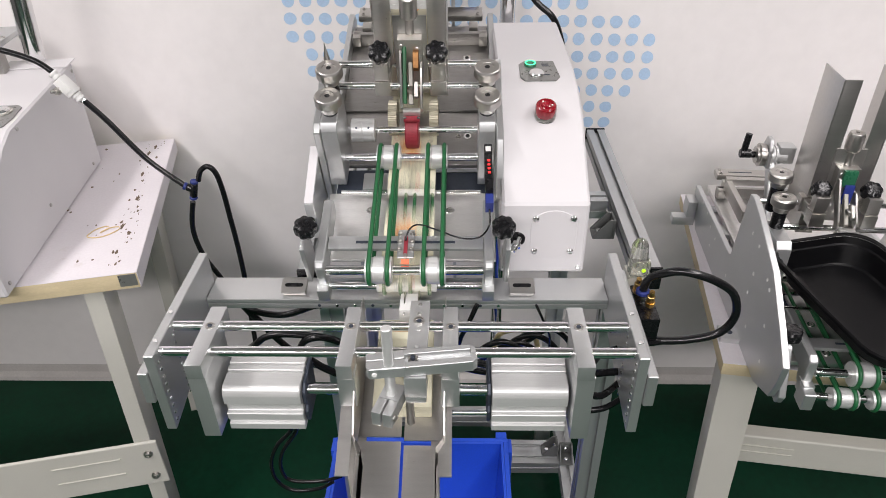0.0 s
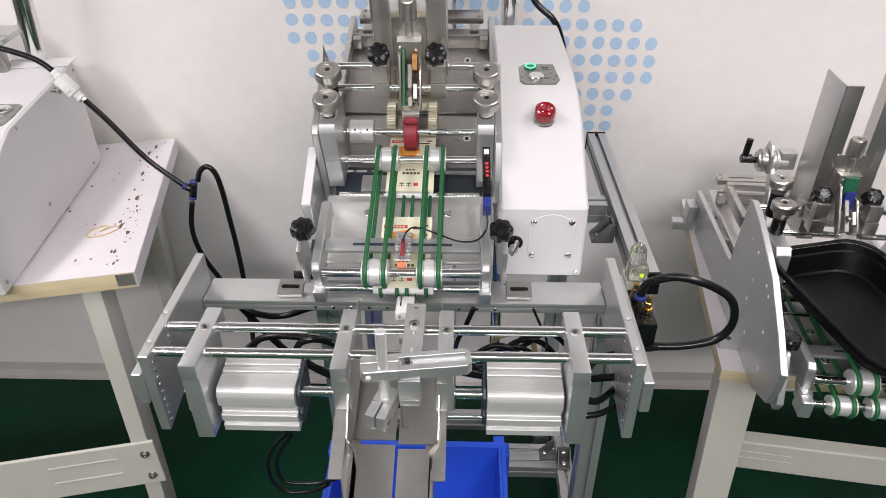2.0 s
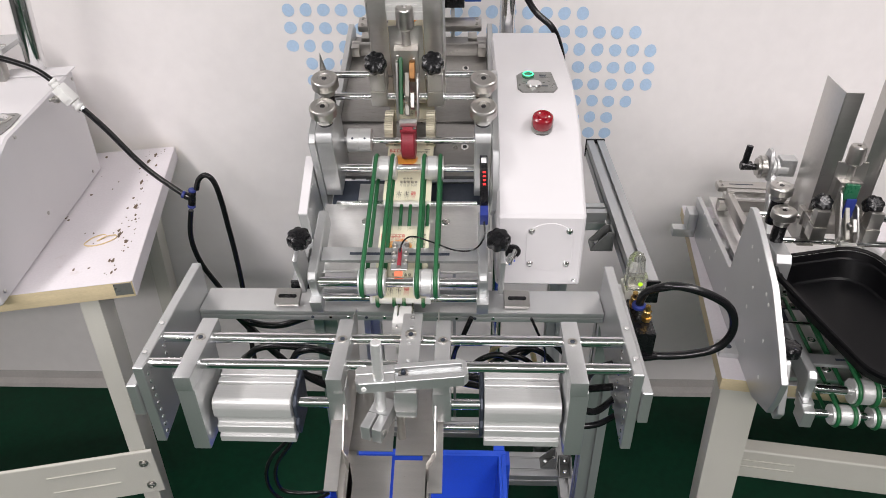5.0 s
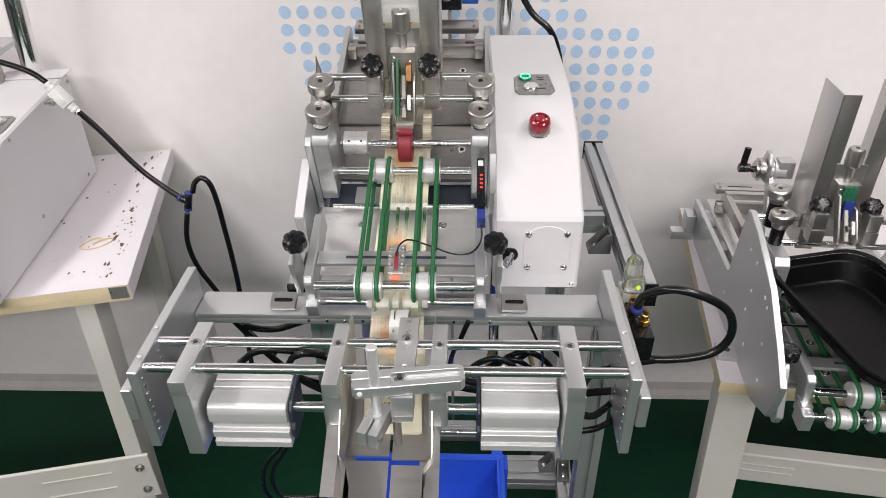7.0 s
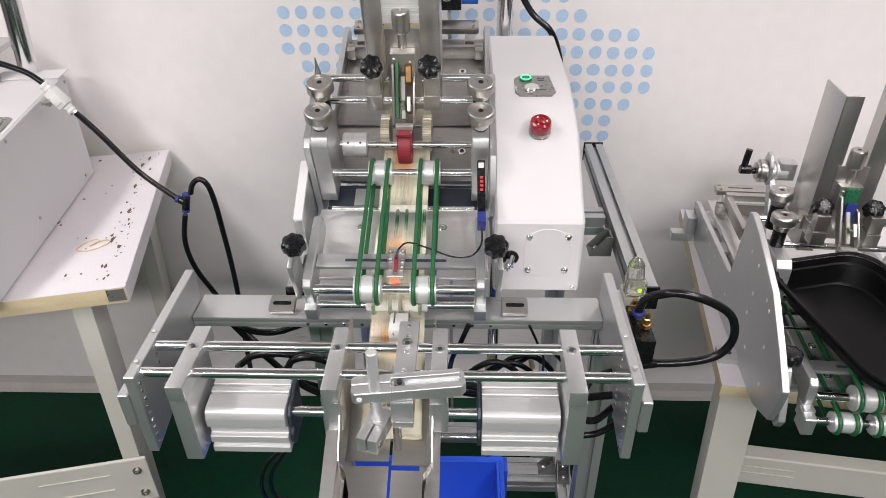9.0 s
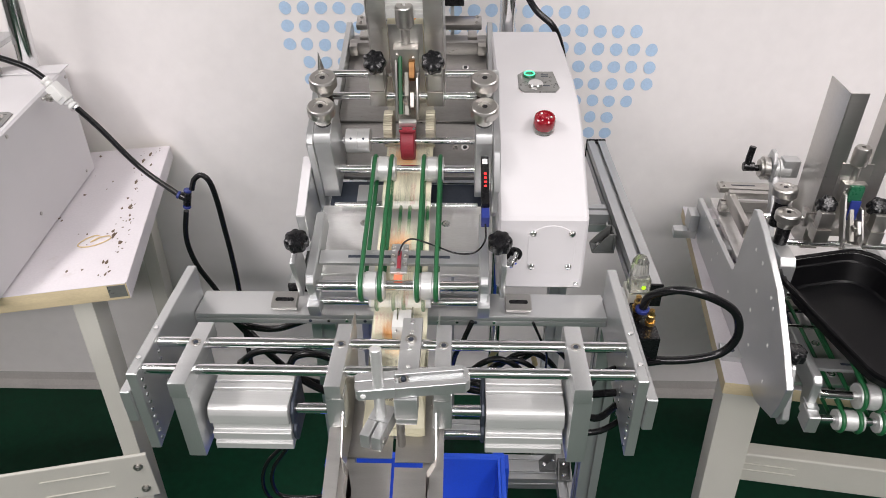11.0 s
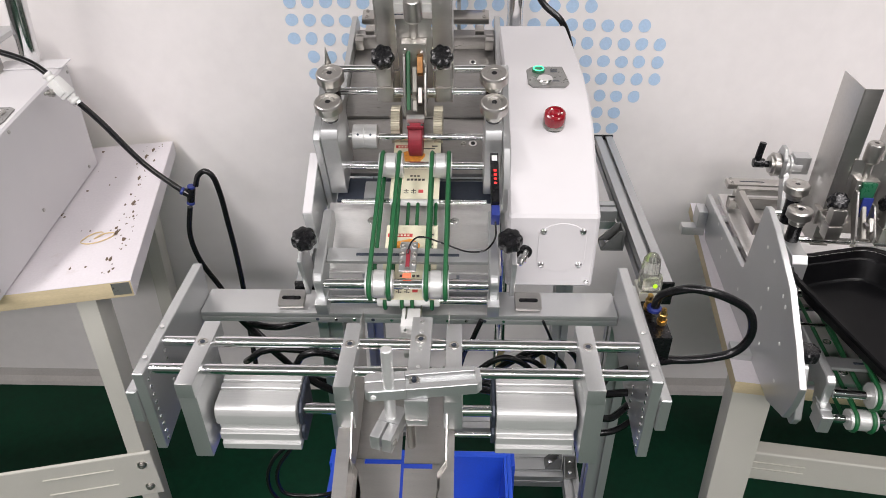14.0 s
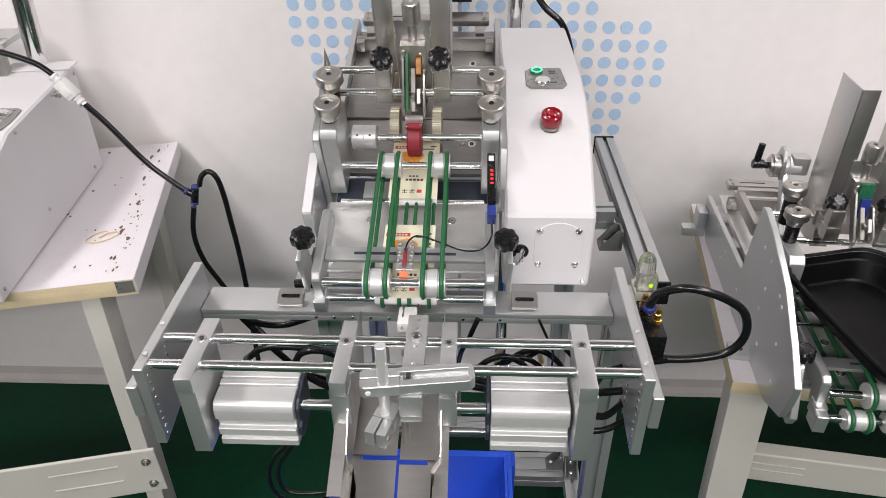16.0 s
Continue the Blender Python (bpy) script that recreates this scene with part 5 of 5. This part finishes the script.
hose([(0.140, 0.02, 0.902), (0.110, 0.03, 0.900), (0.085, 0.05, 0.892), (0.075, 0.08, 0.87)], 0.0055, "black air hose at the cylinder end")
hose([(0.140, 0.03, 0.878), (0.112, 0.04, 0.874), (0.09, 0.06, 0.862), (0.08, 0.09, 0.84)], 0.0050, "black air hose at the cylinder end")
hose([(0.268, -0.02, 0.935), (0.29, 0.02, 0.925), (0.34, 0.06, 0.905), (0.40, 0.09, 0.888)], 0.005, "black air hose by the side plate")
hose([(0.265, 0.0, 0.905), (0.30, 0.02, 0.89), (0.345, 0.03, 0.885)], 0.0055, "black air hose by the side plate")
hose([(0.264, -0.03, 0.90), (0.29, -0.02, 0.885), (0.33, 0.03, 0.865)], 0.005, "black air hose by the side plate")
hose([(0.262, -0.03, 0.865), (0.30, -0.02, 0.862), (0.36, 0.03, 0.855)], 0.0045, "black air hose by the side plate")
hose([(0.20, 0.80, 1.30), (0.245, 0.79, 1.225), (0.285, 0.78, 1.19), (0.305, 0.78, 1.15), (0.315, 0.78, 1.10), (0.315, 0.78, 1.0), (0.31, 0.72, 0.93)], 0.0068, "thick black hose behind the white cover")
wh = thing("signal_wire", (0.27, 0.02, 0.92), "thin white signal wire by the side plate", "wire")
part("wire", sweep([(0.268, 0.0, 0.925), (0.275, 0.01, 0.905), (0.30, 0.02, 0.885), (0.318, 0.03, 0.885)], 0.0016, 6), NYLON, wh, inworld=True)
yw = thing("signal_wire", (0.14, 0.4, 0.6), "yellow-tan hose loop behind the gate", "wire")
part("wire", sweep([(0.153, 0.24, 0.722), (0.156, 0.24, 0.759), (0.172, 0.24, 0.777), (0.201, 0.24, 0.781), (0.224, 0.24, 0.768), (0.234, 0.24, 0.737)], 0.005, 8), ELASTIC, yw, inworld=True)

# elbow switch valve on the left hose, and the tee
ev = thing("hand_valve", (-0.709, 0.612, 1.105), "white inline hand valve clipped to the cover", "valve")
d = Vector((0.596, 0, -0.803))
TURN = d.to_track_quat("Z", "Y").to_matrix().to_4x4()
part("body", put(B((-0.0125, 0.0125, -0.011, 0.011, -0.020, 0.020, 0.003), (-0.015, 0.0, -0.009, 0.009, -0.006, 0.012, 0.002)), TURN), NYLON, ev)
for a, b in ((-0.036, -0.0205), (0.0205, 0.036)):
    part("end", put(lathe(bmesh.new(), (0, 0, a), (0, 0, b), [(0, 0.0085), (0.002, 0.010), (0.0055, 0.010), (0.006, 0.0085), (0.0095, 0.0085), (0.010, 0.010), (0.0135, 0.010), (0.0155, 0.0085)], 18), TURN), NYLON, ev, "white ribbed push-in end")
part("release_collar", put(R((0, 0, 0.0362), (0, 0, 0.042), 0.0098, 16), TURN), CHROME, ev)
for z in (-0.009, 0.010):
    part("raised_arrow", put(P([(-0.001, z - 0.004), (-0.001, z + 0.004), (0.006, z)], "y", -0.0118, -0.0109, 0), TURN), PANELM, ev, "small grey arrow mark", smooth=False)
part("bolt", lathe(bmesh.new(), (-0.013, -0.010, -0.006), (-0.022, -0.03, -0.002), [(0, 0.0085), (0.003, 0.0085), (0.0032, 0.0065), (0.009, 0.0065), (0.0092, 0.0035), (0.018, 0.0035), (0.019, 0.002)], 16), STEEL, ev, "steel stud with nut")
te = thing("tee_fitting", (-0.507, 0.62, 0.862), "black push-in tee fitting with dark blue collars", "fitting")
part("body", R((-0.012, 0, 0.006), (0.004, 0, -0.002), 0.0085, 16), BLACK, te)
part("run", R((0.006, 0, 0.014), (-0.002, 0, -0.018), 0.0085, 16), BLACK, te)
for a, b in (((-0.0125, 0, 0.006), (-0.018, 0, 0.009)), ((0.0063, 0, 0.0155), (0.0078, 0, 0.021)), ((-0.0023, 0, -0.019), (-0.0036, 0, -0.025))):
    part("collar", R(a, b, 0.0088, 16), BLUEP, te, "dark blue release collar")


# ---------- cards ----------
CW, CL = 0.080, 0.140
PITCH, SPEED = 0.190, 2.28


def build_card():
    c = thing("card", (0, 0, -3), "cream printed card with red banner and orange picture", "card", "cards running through the feeder")
    lo, hi = 0.0003, 0.00046
    part("sheet", B((-CW / 2, CW / 2, -CL / 2, CL / 2, 0.0, lo, 0)), CREAM, c, smooth=False)
    part("banner", B((-0.037, 0.001, 0.046, 0.053, lo, hi, 0)), CARDRED, c, "red printed banner", smooth=False)
    pic = bmesh.new()
    pic.faces.new([pic.verts.new((-0.006 + 0.019 * math.cos(a) * (1 + 0.12 * math.sin(3 * a)), 0.026 + 0.016 * math.sin(a) * (1 + 0.1 * math.cos(5 * a)), hi)) for a in (2 * math.pi * k / 22 for k in range(22))])
    part("picture", pic, CARDORANGE, c, "orange printed picture", smooth=False)
    bars = [(0.010, 0.030, 0.044, 0.0465), (0.024, 0.034, 0.050, 0.053), (0.028, 0.0335, 0.030, 0.034), (0.028, 0.0335, 0.022, 0.026)]
    bars += [(-0.014 + 0.0062 * i, -0.0095 + 0.0062 * i, -0.030, -0.0255) for i in range(5)]
    bars += [(-0.009 + 0.0058 * i, -0.005 + 0.0058 * i, -0.021, -0.018) for i in range(3)]
    for x in (-0.018, -0.006):
        bars += [(x, x + 0.0085, -0.0525, -0.0512), (x + 0.0035, x + 0.005, -0.0585, -0.0485), (x + 0.0005, x + 0.0025, -0.0572, -0.0555), (x + 0.006, x + 0.008, -0.0580, -0.0560)]
    for x0, x1, y0, y1 in bars:
        part("text_bar", B((x0, x1, y0, y1, lo, hi, 0)), CARDINK, c, smooth=False)
    for i in range(6):
        part("banner_letter", B((-0.033 + 0.0052 * i, -0.0298 + 0.0052 * i, 0.0478, 0.0512, hi, hi + 0.0001, 0)), CREAM, c, smooth=False)
    part("seal", B((0.006, 0.014, -0.057, -0.050, lo, hi, 0)), CARDRED, c, "red printed seal", smooth=False)
    return c


first_card = build_card()
N_CARDS = 100
cards = [first_card] + [copy_thing(first_card, Matrix.Translation((0, 0, -3))) for _ in range(N_CARDS - 1)]
BUNDLE_Z = 0.8800
bundle = thing("card_bundle", Matrix.Translation((0.0105, 0.028, BUNDLE_Z)) @ Matrix.Rotation(radians(18), 4, "X"), "neat bundle of cream cards lying in the chute", "card stack")
for i in range(22):
    part("card_sheet", B((-CW / 2 + random.uniform(-0.001, 0.001), CW / 2 + random.uniform(-0.001, 0.001), -0.070, 0.070, 0.0015 * i + 0.001, 0.0015 * i + 0.0023, 0.0003)), CREAM, bundle)
part("picture", P([(-0.020, -0.010), (-0.013, -0.017), (0.003, -0.017), (0.006, 0.005), (-0.01, 0.009), (-0.020, 0.003)], "z", 0.0342, 0.0346, 0), CARDORANGE, bundle, "orange printed picture", smooth=False)


# ---------- motion ----------
def motions():
    # chute halves: shut, open while the bundle drops, shut again
    for ob, s in ((tray_l, -1), (tray_r, 1)):
        home = SPACE[ob]
        apart_pose = Matrix.Translation((s * 0.056, 0, 0)) @ home
        walk(ob, [(0, home), (0.43, home), (0.56, apart_pose), (0.95, apart_pose), (1.07, home), (13.12, home), (13.26, apart_pose), (13.82, apart_pose), (13.95, home), (16, home)])
    # the first bundle falls into the bin
    home = SPACE[bundle]
    fall = [(0, home), (0.43, home)]
    for k in range(1, 8):
        u = k / 7
        fall.append((0.43 + 0.26 * u, Matrix.Translation((0.0, -0.02 * u, -0.80 * u ** 2.4)) @ home @ Matrix.Rotation(radians(-50 * u), 4, "X")))
    walk(bundle, fall + [(16, fall[-1][1])])

    # cards: run under the belts in a line, land in the chute, drop with the second bundle
    T_STOP, T_RUN = 2 * PITCH / SPEED, 95 * PITCH / SPEED

    def fed(t):
        return SPEED * (min(t, T_STOP) + min(max(t - 5.0, 0.0), T_RUN))

    def belt(s):
        """The pose of a card whose front edge has gone s along the belts."""
        y = 0.333 - s + CL / 2
        return FEED @ Matrix.Translation((0.001, y, 0.0505 - 0.008 * (0.25 - y) / 0.23))

    EXIT = 0.40
    rng = random.Random(3)
    for k, ob in enumerate(cards):
        start = 0.528 - 2 * PITCH - PITCH * k + PITCH
        land_y, land_z = (0.018, 0.9155 + 0.0008 * k) if k < 2 else (0.029 - 0.00011 * k, 0.8822 + 0.00034 * k)
        yaw = rng.uniform(-2, 2)
        glide = 0.12 if k in (1, 96) else 0.19
        landed = Matrix.Translation((0.0105, land_y, land_z)) @ Matrix.Rotation(radians(yaw), 4, "Z") @ Matrix.Rotation(radians(18), 4, "X")
        wait = FEED @ Matrix.Translation((0.001, 0.452, 0.112 + 0.0009 * k))

        def at(s):
            if s <= -0.10:
                return wait
            if s < 0:
                return wait.lerp(belt(0), (s + 0.10) / 0.10)
            if s <= EXIT:
                return belt(s)
            u = min(1.0, (s - EXIT) / glide)
            return belt(EXIT).lerp(landed, u)

        rows, last = [], None
        times = sorted({round(i / 30, 4) for i in range(0, 9)} | {round(5.0 + i / 30, 4) for i in range(0, 242)})
        for t in times:
            s = start + fed(t)
            m = at(s)
            if last is None or (m.translation - last.translation).length > 1e-5:
                if rows and t - rows[-1][0] > 0.04:
                    rows.append((t - 1 / 30, last))
                rows.append((t, m))
                last = m
        gone = start + fed(13.1) > EXIT + 0.02
        batch = 0.42 if k < 2 else 13.20
        if gone:
            rows.append((max(batch, rows[-1][0] + 0.034), last))
            drop = rng.uniform(0.0, 0.10)
            pile = Matrix.Translation((0.0 + rng.uniform(-0.05, 0.05), 0.18 + rng.uniform(-0.08, 0.08), FLOOR + 0.012 + 0.0006 * k)) @ Matrix.Rotation(radians(rng.uniform(-40, 40)), 4, "Z")
            t0 = rows[-1][0] + drop * 0.5
            rows.append((t0, last))
            for i in range(1, 6):
                u = i / 5
                m = last.lerp(pile, u)
                m.translation = last.translation.lerp(pile.translation, u)
                m.translation.z = last.translation.z + (pile.translation.z - last.translation.z) * u * u
                rows.append((t0 + 0.26 * u, m))
        rows.append((16, rows[-1][1]))
        walk(ob, rows)


motions()
